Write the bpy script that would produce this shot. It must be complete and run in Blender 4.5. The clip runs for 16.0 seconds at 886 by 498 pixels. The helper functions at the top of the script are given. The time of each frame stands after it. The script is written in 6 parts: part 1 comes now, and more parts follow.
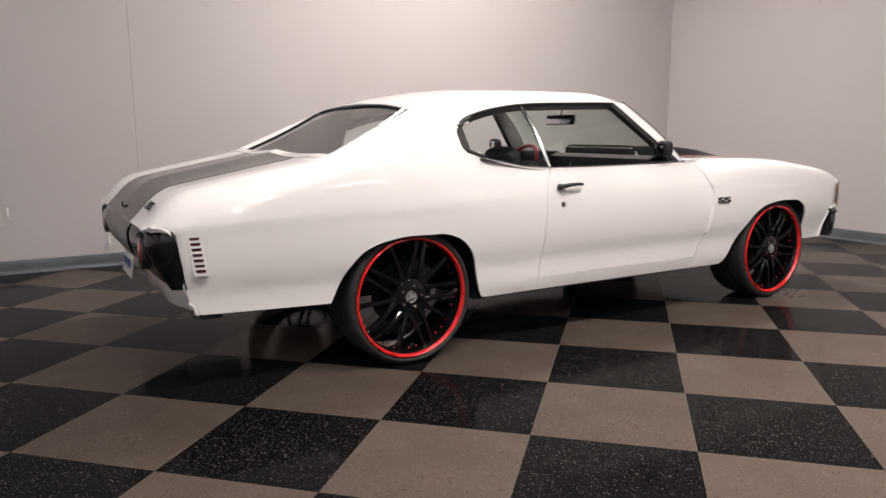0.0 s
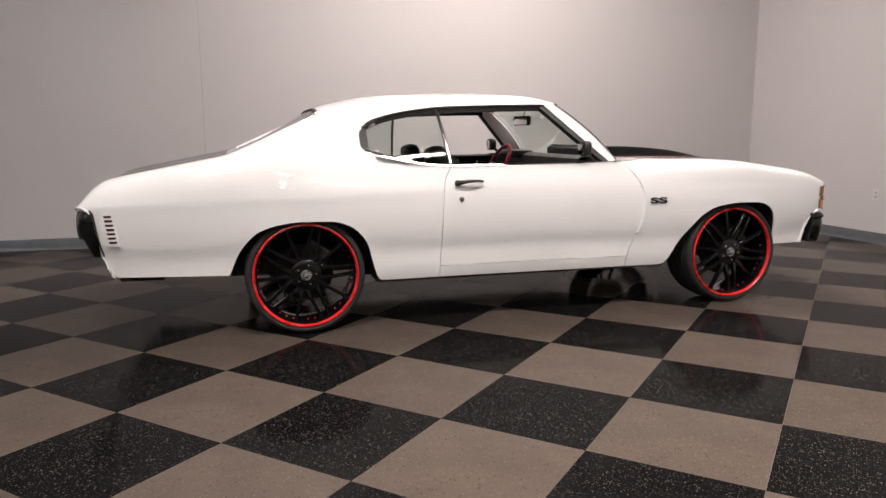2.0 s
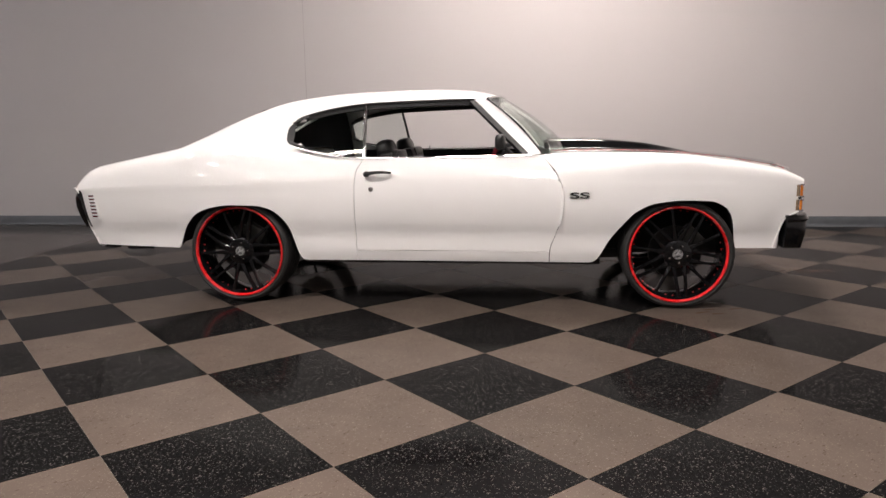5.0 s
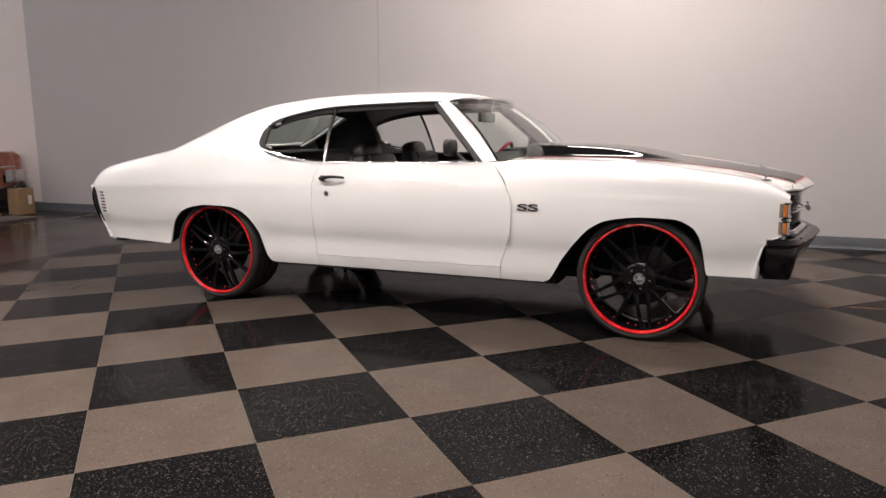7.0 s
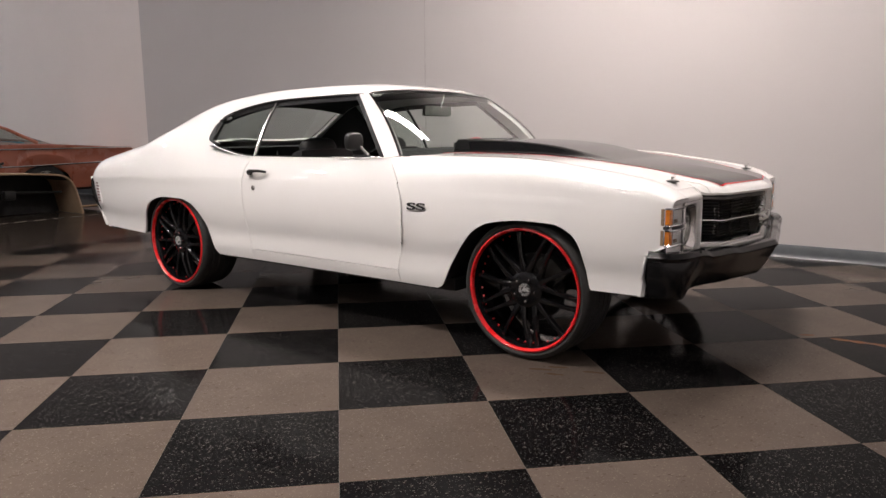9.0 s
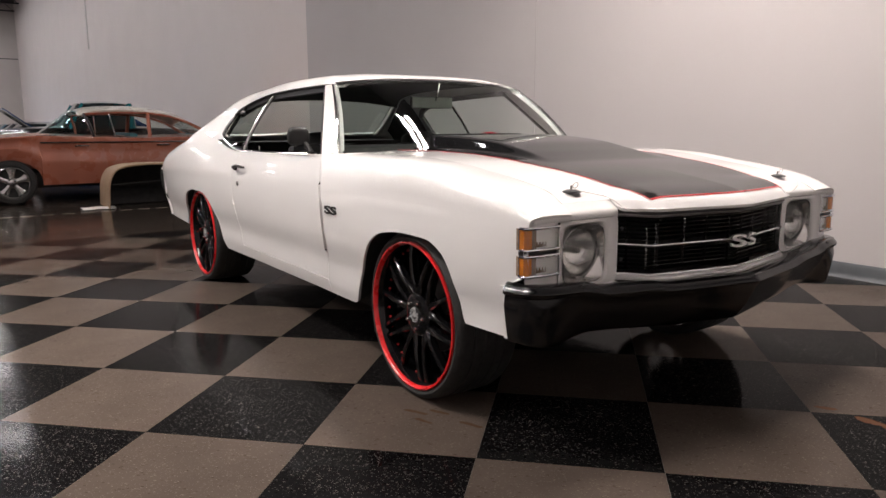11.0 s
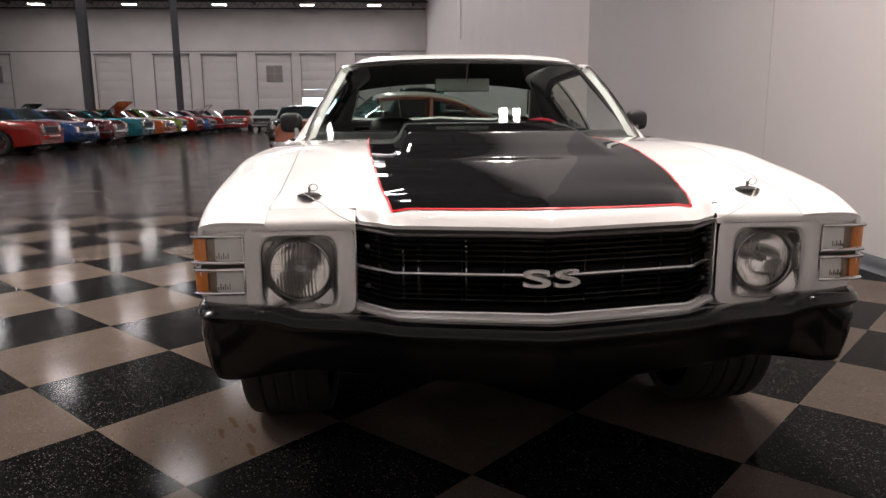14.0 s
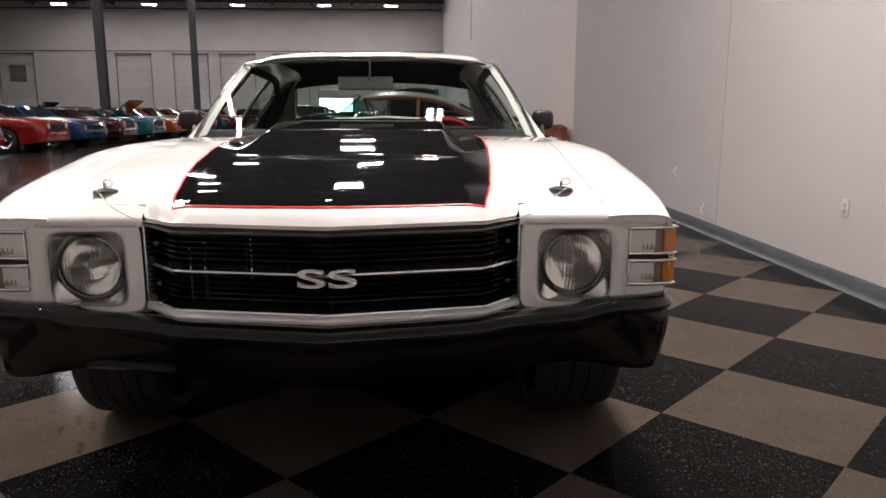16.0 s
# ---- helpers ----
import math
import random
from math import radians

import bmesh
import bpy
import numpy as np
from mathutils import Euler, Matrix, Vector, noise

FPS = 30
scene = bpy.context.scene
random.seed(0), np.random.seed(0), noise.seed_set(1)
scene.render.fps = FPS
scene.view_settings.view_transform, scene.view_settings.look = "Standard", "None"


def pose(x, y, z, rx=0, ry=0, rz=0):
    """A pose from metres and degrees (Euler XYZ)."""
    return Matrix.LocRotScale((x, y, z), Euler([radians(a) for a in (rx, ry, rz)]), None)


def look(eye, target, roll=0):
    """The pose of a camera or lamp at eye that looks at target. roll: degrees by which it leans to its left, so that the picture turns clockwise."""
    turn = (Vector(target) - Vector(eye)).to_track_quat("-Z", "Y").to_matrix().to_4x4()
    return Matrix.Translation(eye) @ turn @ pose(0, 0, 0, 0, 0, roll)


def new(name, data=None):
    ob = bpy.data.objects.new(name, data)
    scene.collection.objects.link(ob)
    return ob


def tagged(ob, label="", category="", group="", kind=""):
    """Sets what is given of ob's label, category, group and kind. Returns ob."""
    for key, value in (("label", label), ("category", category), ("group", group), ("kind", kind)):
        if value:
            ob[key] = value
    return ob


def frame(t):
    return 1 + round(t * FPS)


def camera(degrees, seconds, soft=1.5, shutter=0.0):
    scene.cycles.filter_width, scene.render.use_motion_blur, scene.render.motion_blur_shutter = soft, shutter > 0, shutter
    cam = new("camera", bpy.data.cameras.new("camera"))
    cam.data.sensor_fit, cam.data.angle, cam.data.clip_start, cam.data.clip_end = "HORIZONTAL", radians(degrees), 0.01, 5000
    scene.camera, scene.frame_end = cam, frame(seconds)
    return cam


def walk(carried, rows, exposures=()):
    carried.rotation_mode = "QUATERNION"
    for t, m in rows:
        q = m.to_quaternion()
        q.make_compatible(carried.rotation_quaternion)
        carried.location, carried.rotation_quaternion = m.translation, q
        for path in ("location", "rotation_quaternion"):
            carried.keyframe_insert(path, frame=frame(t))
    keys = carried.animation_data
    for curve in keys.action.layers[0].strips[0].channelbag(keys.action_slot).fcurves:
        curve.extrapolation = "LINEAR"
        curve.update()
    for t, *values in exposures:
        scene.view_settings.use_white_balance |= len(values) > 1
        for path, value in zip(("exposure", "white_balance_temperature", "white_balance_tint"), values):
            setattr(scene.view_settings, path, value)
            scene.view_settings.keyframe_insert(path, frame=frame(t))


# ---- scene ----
cam = camera(63.5, 16.0)
PATH = [
    (0, (-3.059, -3.96, 1.151), (-2.05, -2.263, 0.829), -0.2),
    (0.5, (-2.785, -4.292, 1.149), (-1.892, -2.53, 0.835), -0.1),
    (1, (-2.432, -4.566, 1.155), (-1.654, -2.751, 0.838), -0.2),
    (1.5, (-2.1, -4.83, 1.157), (-1.46, -2.962, 0.837), -0.2),
    (2, (-1.738, -5.004, 1.158), (-1.214, -3.101, 0.834), -0.2),
    (2.5, (-1.359, -5.167, 1.153), (-0.96, -3.234, 0.829), -0.2),
    (3, (-0.995, -5.313, 1.14), (-0.728, -3.357, 0.817), -0.4),
    (3.5, (-0.61, -5.408, 1.148), (-0.476, -3.439, 0.823), -0.4),
    (4, (-0.229, -5.509, 1.15), (-0.237, -3.536, 0.826), -0.4),
    (4.2, (-0.079, -5.507, 1.137), (-0.132, -3.534, 0.811), -0.5),
    (6.3, (1.459, -5.106, 1.171), (0.858, -3.228, 0.833), -0.6),
    (6.5, (1.588, -5.044, 1.142), (0.937, -3.181, 0.818), -0.4),
    (7, (1.909, -4.811, 1.149), (1.145, -2.992, 0.821), -0.5),
    (7.5, (2.244, -4.62, 1.149), (1.383, -2.845, 0.82), -0.4),
    (8, (2.547, -4.376, 1.142), (1.596, -2.648, 0.814), -0.4),
    (8.5, (2.854, -4.109, 1.122), (1.802, -2.44, 0.797), -0.5),
    (9, (3.114, -3.834, 1.098), (1.936, -2.251, 0.775), -0.4),
    (9.5, (3.336, -3.506, 1.099), (2.029, -2.027, 0.775), -0.4),
    (9.7, (3.432, -3.364, 1.102), (2.078, -1.929, 0.778), -0.4),
    (11.8, (3.916, -1.816, 1.072), (2.151, -0.936, 0.74), -0.3),
    (12, (3.947, -1.676, 1.064), (2.15, -0.861, 0.737), -0.3),
    (12.5, (4.001, -1.284, 1.065), (2.139, -0.628, 0.744), -0.4),
    (13, (4.022, -0.929, 1.079), (2.12, -0.398, 0.757), -0.5),
    (13.5, (4.038, -0.648, 1.096), (2.101, -0.292, 0.744), -0.3),
    (14, (4.032, -0.404, 1.098), (2.073, -0.263, 0.721), -0.4),
    (14.5, (4.025, -0.17, 1.105), (2.062, -0.141, 0.722), -0.4),
    (15, (4.021, 0.001, 1.108), (2.059, 0.016, 0.724), -0.2),
    (15.5, (4.018, 0.124, 1.1), (2.056, 0.15, 0.716), 0.4),
    (16, (4.019, 0.215, 1.083), (2.056, 0.297, 0.709), -0.0),
]
walk(cam, [(t, look(eye, target, roll)) for t, eye, target, roll in PATH])

# light: warm white strip fixtures over the show floor, cooler high bays in the hall
world = bpy.data.worlds.new("world")
scene.world = world
world.use_nodes = True
world.node_tree.nodes["Background"].inputs[0].default_value = (0.75, 0.85, 1.0, 1)
world.node_tree.nodes["Background"].inputs[1].default_value = 0.35
scene.view_settings.exposure = 0.0


# ---- materials ----
def ramp_noise(nt, scale, detail, lo, hi, coord, stretch=None):
    tex = nt.nodes.new("ShaderNodeTexNoise")
    tex.inputs["Scale"].default_value, tex.inputs["Detail"].default_value = scale, detail
    src = coord
    if stretch:
        mp = nt.nodes.new("ShaderNodeMapping")
        mp.inputs["Scale"].default_value = stretch
        nt.links.new(coord, mp.inputs["Vector"])
        src = mp.outputs["Vector"]
    nt.links.new(src, tex.inputs["Vector"])
    ramp = nt.nodes.new("ShaderNodeMapRange")
    ramp.inputs["From Min"].default_value, ramp.inputs["From Max"].default_value = 0.3, 0.7
    ramp.inputs["To Min"].default_value, ramp.inputs["To Max"].default_value = lo, hi
    nt.links.new(tex.outputs["Fac"], ramp.inputs["Value"])
    return ramp.outputs["Result"]


def mat(name, color, rough=0.5, metal=0.0, coat=0.0, vary=0.08, scale=6.0, bump=0.0, bump_scale=60.0, rough_vary=0.06,
        by_object=0.0, spec=0.5, coat_rough=0.03):
    m = bpy.data.materials.new(name)
    m.use_nodes = True
    nt = m.node_tree
    b = nt.nodes["Principled BSDF"]
    b.inputs["Metallic"].default_value = metal
    b.inputs["Coat Weight"].default_value = coat
    b.inputs["Coat Roughness"].default_value = coat_rough
    b.inputs["Specular IOR Level"].default_value = spec
    coord = nt.nodes.new("ShaderNodeTexCoord").outputs["Object"]
    fac = ramp_noise(nt, scale, 5, 1 - vary, 1 + vary, coord)
    if by_object:
        info = nt.nodes.new("ShaderNodeObjectInfo")
        mr = nt.nodes.new("ShaderNodeMapRange")
        mr.inputs["To Min"].default_value, mr.inputs["To Max"].default_value = 1 - by_object, 1 + by_object
        nt.links.new(info.outputs["Random"], mr.inputs["Value"])
        mul = nt.nodes.new("ShaderNodeMath")
        mul.operation = "MULTIPLY"
        nt.links.new(fac, mul.inputs[0])
        nt.links.new(mr.outputs["Result"], mul.inputs[1])
        fac = mul.outputs[0]
    tint = nt.nodes.new("ShaderNodeVectorMath")
    tint.operation = "SCALE"
    tint.inputs[0].default_value = color
    nt.links.new(fac, tint.inputs["Scale"])
    nt.links.new(tint.outputs[0], b.inputs["Base Color"])
    r = ramp_noise(nt, scale * 2.3, 4, max(0.0, rough - rough_vary), rough + rough_vary, coord)
    nt.links.new(r, b.inputs["Roughness"])
    if bump:
        bt = nt.nodes.new("ShaderNodeTexNoise")
        bt.inputs["Scale"].default_value, bt.inputs["Detail"].default_value = bump_scale, 6
        nt.links.new(coord, bt.inputs["Vector"])
        bn = nt.nodes.new("ShaderNodeBump")
        bn.inputs["Strength"].default_value, bn.inputs["Distance"].default_value = bump, 0.004
        nt.links.new(bt.outputs["Fac"], bn.inputs["Height"])
        nt.links.new(bn.outputs["Normal"], b.inputs["Normal"])
    return m


def link_math(nt, op, a, b=0.0):
    n = nt.nodes.new("ShaderNodeMath")
    n.operation = op
    for k, v in enumerate((a, b)):
        if isinstance(v, (int, float)):
            n.inputs[k].default_value = v
        else:
            nt.links.new(v, n.inputs[k])
    return n.outputs[0]


def chips(nt, coord, scale, stretch, amount, size):
    """Mask of small chips: some cells of a fine mosaic."""
    mp = nt.nodes.new("ShaderNodeMapping")
    mp.inputs["Scale"].default_value = stretch
    nt.links.new(coord, mp.inputs["Vector"])
    vor = nt.nodes.new("ShaderNodeTexVoronoi")
    vor.inputs["Scale"].default_value = scale
    nt.links.new(mp.outputs["Vector"], vor.inputs["Vector"])
    sep = nt.nodes.new("ShaderNodeSeparateColor")
    nt.links.new(vor.outputs["Color"], sep.inputs[0])
    pick = nt.nodes.new("ShaderNodeMapRange")
    pick.inputs["From Min"].default_value, pick.inputs["From Max"].default_value = 1 - amount, 1 - amount * 0.25
    nt.links.new(sep.outputs["Red"], pick.inputs["Value"])
    near = nt.nodes.new("ShaderNodeMapRange")
    near.inputs["From Min"].default_value, near.inputs["From Max"].default_value = size, size * 0.55
    nt.links.new(vor.outputs["Distance"], near.inputs["Value"])
    return link_math(nt, "MULTIPLY", pick.outputs["Result"], near.outputs["Result"])


def blend(nt, fac, a, colour):
    mix = nt.nodes.new("ShaderNodeMix")
    mix.data_type = "RGBA"
    nt.links.new(fac, mix.inputs["Factor"])
    nt.links.new(a, mix.inputs["A"])
    mix.inputs["B"].default_value = (*colour, 1)
    return mix.outputs["Result"]


def stain_mask(nt, ax, ay, bx, by, width):
    """Ragged mask along a floor segment, in world metres."""
    pos = nt.nodes.new("ShaderNodeNewGeometry").outputs["Position"]
    sub = nt.nodes.new("ShaderNodeVectorMath")
    sub.operation = "SUBTRACT"
    sub.inputs[1].default_value = (ax, ay, 0)
    nt.links.new(pos, sub.inputs[0])
    ln = math.hypot(bx - ax, by - ay)
    ux, uy = (bx - ax) / ln, (by - ay) / ln
    dot = nt.nodes.new("ShaderNodeVectorMath")
    dot.operation = "DOT_PRODUCT"
    dot.inputs[1].default_value = (ux, uy, 0)
    nt.links.new(sub.outputs[0], dot.inputs[0])
    off = nt.nodes.new("ShaderNodeVectorMath")
    off.operation = "DOT_PRODUCT"
    off.inputs[1].default_value = (-uy, ux, 0)
    nt.links.new(sub.outputs[0], off.inputs[0])
    past = link_math(nt, "ABSOLUTE", link_math(nt, "SUBTRACT", dot.outputs["Value"], ln / 2))
    past = link_math(nt, "MAXIMUM", link_math(nt, "SUBTRACT", past, ln / 2), 0.0)
    away = link_math(nt, "ADD", link_math(nt, "ABSOLUTE", off.outputs["Value"]), past)
    rag = ramp_noise(nt, 22.0, 4, -0.5 * width, 0.5 * width, pos)
    r = nt.nodes.new("ShaderNodeMapRange")
    r.inputs["From Min"].default_value, r.inputs["From Max"].default_value = width * 1.15, width * 0.55
    nt.links.new(link_math(nt, "ADD", away, rag), r.inputs["Value"])
    return r.outputs["Result"]


SCUFFS = ((1.52, -1.01, 1.60, -0.97, 0.012), (1.58, -0.93, 1.65, -0.90, 0.010), (1.62, -1.02, 1.68, -1.00, 0.009), (1.74, -0.90, 1.82, -0.87, 0.010))
RUST = (0.085, 0.040, 0.022)
STAINS = ((2.428, 0.330, 2.482, 0.358, 0.016), (2.585, 0.350, 2.84, 0.355, 0.024))


def tile_mat(name, base, pale, deep, amount, rough):
    """Vinyl composition tile: plain base with small directional chips, faint scuffs and a waxed sheen."""
    m = mat(name, base, rough, vary=0.10, scale=4.0, by_object=0.10, rough_vary=0.02, spec=0.016)
    nt = m.node_tree
    b = nt.nodes["Principled BSDF"]
    col = b.inputs["Base Color"].links[0].from_socket
    coord = nt.nodes.new("ShaderNodeTexCoord").outputs["Object"]
    col = blend(nt, chips(nt, coord, 110.0, (1.0, 0.45, 1.0), amount, 0.38), col, deep)
    col = blend(nt, chips(nt, coord, 125.0, (1.0, 0.60, 1.0), amount * 1.7, 0.36), col, pale)
    col = blend(nt, chips(nt, coord, 210.0, (0.70, 1.0, 1.0), amount * 1.8, 0.38), col, pale)
    for st in STAINS:
        col = blend(nt, stain_mask(nt, *st), col, RUST)
    for st in SCUFFS:
        col = blend(nt, stain_mask(nt, *st), col, (0.060, 0.036, 0.022))
    nt.links.new(col, b.inputs["Base Color"])
    wave = nt.nodes.new("ShaderNodeTexNoise")
    wave.inputs["Scale"].default_value, wave.inputs["Detail"].default_value = 14.0, 3
    nt.links.new(coord, wave.inputs["Vector"])
    bn = nt.nodes.new("ShaderNodeBump")
    bn.inputs["Strength"].default_value, bn.inputs["Distance"].default_value = 0.05, 0.004
    nt.links.new(wave.outputs["Fac"], bn.inputs["Height"])
    nt.links.new(bn.outputs["Normal"], b.inputs["Normal"])
    return m


def glass_mat(name, tint, rough=0.0, ior=1.5):
    m = bpy.data.materials.new(name)
    m.use_nodes = True
    nt = m.node_tree
    nt.nodes.clear()
    out = nt.nodes.new("ShaderNodeOutputMaterial")
    mix = nt.nodes.new("ShaderNodeMixShader")
    clear = nt.nodes.new("ShaderNodeBsdfTransparent")
    clear.inputs[0].default_value = (*tint, 1)
    gloss = nt.nodes.new("ShaderNodeBsdfGlossy")
    gloss.inputs["Roughness"].default_value = rough
    lw = nt.nodes.new("ShaderNodeLayerWeight")
    lw.inputs["Blend"].default_value = 0.5
    pw = nt.nodes.new("ShaderNodeMath")
    pw.operation = "POWER"
    pw.inputs[1].default_value = 5.0
    nt.links.new(lw.outputs["Facing"], pw.inputs[0])
    fr = nt.nodes.new("ShaderNodeMapRange")
    fr.inputs["To Min"].default_value = 0.06
    nt.links.new(pw.outputs[0], fr.inputs["Value"])
    nt.links.new(fr.outputs["Result"], mix.inputs[0])
    nt.links.new(clear.outputs[0], mix.inputs[1])
    nt.links.new(gloss.outputs[0], mix.inputs[2])
    nt.links.new(mix.outputs[0], out.inputs["Surface"])
    return m


def glow_mat(name, color, strength):
    m = bpy.data.materials.new(name)
    m.use_nodes = True
    b = m.node_tree.nodes["Principled BSDF"]
    b.inputs["Base Color"].default_value = (*color, 1)
    b.inputs["Emission Color"].default_value = (*color, 1)
    b.inputs["Emission Strength"].default_value = strength
    return m


WHITE = mat("white_car_paint", (0.86, 0.85, 0.835), 0.34, coat=1.0, vary=0.015, scale=2.0, rough_vary=0.03, spec=0.3, coat_rough=0.012)
STRIPE = mat("gloss_black_stripe", (0.007, 0.007, 0.0075), 0.045, coat=0.0, vary=0.1, rough_vary=0.012, spec=0.36)
RED_PIN = mat("red_pinstripe", (0.55, 0.012, 0.02), 0.3, vary=0.05)
RED_RING = mat("red_wheel_lip", (0.62, 0.015, 0.018), 0.28, coat=0.6, vary=0.05)
GLOSS_BLACK = mat("gloss_black_wheel", (0.004, 0.004, 0.0045), 0.12, vary=0.2, rough_vary=0.03, spec=0.4)
SATIN_BLACK = mat("satin_black_bumper", (0.005, 0.005, 0.0055), 0.14, vary=0.08, scale=3, rough_vary=0.03, spec=0.42)
TRIM_BLACK = mat("black_rubber_trim", (0.012, 0.012, 0.012), 0.45, vary=0.2)
TYRE = mat("tyre_rubber", (0.016, 0.0155, 0.015), 0.7, vary=0.25, scale=25, bump=0.3, bump_scale=160)
CHROME = mat("chrome", (0.72, 0.72, 0.72), 0.08, metal=1.0, vary=0.03)
STEEL = mat("dull_steel", (0.30, 0.29, 0.28), 0.42, metal=1.0, vary=0.2, scale=20)
DARK = mat("underbody_dark", (0.012, 0.012, 0.012), 0.75, vary=0.35, scale=12, bump=0.3)
VINYL = mat("black_seat_vinyl", (0.008, 0.008, 0.0085), 0.45, vary=0.2, bump=0.2, bump_scale=220)
HEADLINER = mat("black_headliner", (0.015, 0.015, 0.015), 0.85, vary=0.15, bump=0.2, bump_scale=300)
WHEEL_RED = mat("red_steering_wheel", (0.35, 0.012, 0.03), 0.35, vary=0.1)
AMBER = mat("amber_lens", (0.75, 0.22, 0.02), 0.15, coat=0.8, vary=0.12, scale=60, bump=0.4, bump_scale=180)
LENS_CLEAR = mat("clear_lamp_lens", (0.62, 0.55, 0.45), 0.12, coat=0.8, vary=0.12, scale=60, bump=0.5, bump_scale=140)
MARKER_TAN = mat("tan_lamp_lens", (0.27, 0.19, 0.12), 0.3, coat=0.8, vary=0.12, scale=60, bump=0.5, bump_scale=140)
TAIL_RED = mat("red_tail_lens", (0.50, 0.012, 0.015), 0.12, coat=0.8, vary=0.15, scale=40)
SILVER = mat("brushed_grey_panel", (0.20, 0.19, 0.19), 0.35, metal=0.5, vary=0.08)
CLEAR = glass_mat("clear_glass", (0.86, 0.90, 0.88))
TINTED = glass_mat("green_tinted_glass", (0.70, 0.77, 0.73))
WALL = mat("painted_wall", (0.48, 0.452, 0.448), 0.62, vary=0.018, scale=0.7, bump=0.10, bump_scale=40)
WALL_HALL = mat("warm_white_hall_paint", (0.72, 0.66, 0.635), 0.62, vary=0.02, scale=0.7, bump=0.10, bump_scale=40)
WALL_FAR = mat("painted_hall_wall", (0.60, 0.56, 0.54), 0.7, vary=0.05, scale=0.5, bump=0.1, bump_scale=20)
BASE_GREY = mat("grey_vinyl_base", (0.085, 0.092, 0.10), 0.4, vary=0.12, scale=8)
CONCRETE = mat("sealed_concrete", (0.036, 0.028, 0.023), 0.14, vary=0.22, scale=0.9, bump=0.03, bump_scale=8, rough_vary=0.04, spec=0.065)
GROUT = mat("floor_bed", (0.045, 0.04, 0.037), 0.6, vary=0.2)
TILE_DARK = tile_mat("black_speckled_tile", (0.0050, 0.0048, 0.0050), (0.075, 0.069, 0.062), (0.002, 0.002, 0.002), 0.17, 0.12)
TILE_LIGHT = tile_mat("warm_grey_speckled_tile", (0.067, 0.053, 0.044), (0.110, 0.092, 0.078), (0.038, 0.027, 0.020), 0.20, 0.12)
CEILING = mat("dark_metal_deck", (0.10, 0.095, 0.10), 0.7, vary=0.15)
TRUSS = mat("painted_truss_steel", (0.055, 0.055, 0.06), 0.6, vary=0.15)
TUBE = glow_mat("lamp_tube", (1.0, 0.93, 0.86), 26.0)
BAY = glow_mat("high_bay_lens", (1.0, 0.94, 0.95), 90.0)
DAY = glow_mat("bright_daylight", (0.62, 0.78, 1.0), 14.0)
PLASTIC_WHITE = mat("white_plastic", (0.72, 0.70, 0.67), 0.4, vary=0.05)


# ---- mesh helpers ----
def smooth(me, angle=38):
    me.polygons.foreach_set("use_smooth", [True] * len(me.polygons))
    me.set_sharp_from_angle(angle=radians(angle))


def part(name, bm, material, parent=None, label="", angle=38):
    bmesh.ops.recalc_face_normals(bm, faces=bm.faces[:])
    me = bpy.data.meshes.new(name)
    bm.to_mesh(me)
    bm.free()
    me.materials.append(material)
    smooth(me, angle)
    ob = new(name, me)
    ob.parent = parent
    if label:
        ob["label"] = label
    return ob


def empty(name, label, category, at=(0, 0, 0), group="", turn=0.0, kind=""):
    ob = new(name)
    ob.empty_display_size = 0.1
    ob.matrix_basis = pose(*at, 0, 0, turn)
    return tagged(ob, label, category, group, kind)


def solid(ob, thick, angle=38):
    """Thickens a sheet towards the inside of its thing."""
    me = ob.data
    if sum(f.area * (f.normal.dot(Vector((0.25 * f.center.x, f.center.y, f.center.z - 0.55)))) for f in me.polygons) < 0:
        me.flip_normals()
    bm = bmesh.new()
    bm.from_mesh(me)
    bm.normal_update()
    faces, rim = bm.faces[:], [e for e in bm.edges if len(e.link_faces) == 1]
    rim = [(lp.vert, lp.link_loop_next.vert) for e in rim for lp in e.link_loops]
    inner = {v: bm.verts.new(v.co - v.normal * thick) for v in bm.verts[:]}
    for f in faces:
        bm.faces.new([inner[v] for v in reversed(f.verts)])
    for v, w in rim:
        bm.faces.new([w, v, inner[v], inner[w]])
    bm.to_mesh(me)
    bm.free()
    smooth(me, angle)
    return ob


def add_grid(bm, rows, close_u=False, close_v=False):
    """Quads over rows of points."""
    vs = [[bm.verts.new(p) for p in row] for row in rows]
    nu, nv = len(vs), len(vs[0])
    for i in range(nu if close_u else nu - 1):
        for j in range(nv if close_v else nv - 1):
            quad = [vs[i][j], vs[(i + 1) % nu][j], vs[(i + 1) % nu][(j + 1) % nv], vs[i][(j + 1) % nv]]
            try:
                bm.faces.new(quad)
            except ValueError:
                pass
    return vs


def grid(rows, close_u=False, close_v=False):
    bm = bmesh.new()
    add_grid(bm, rows, close_u, close_v)
    return bm


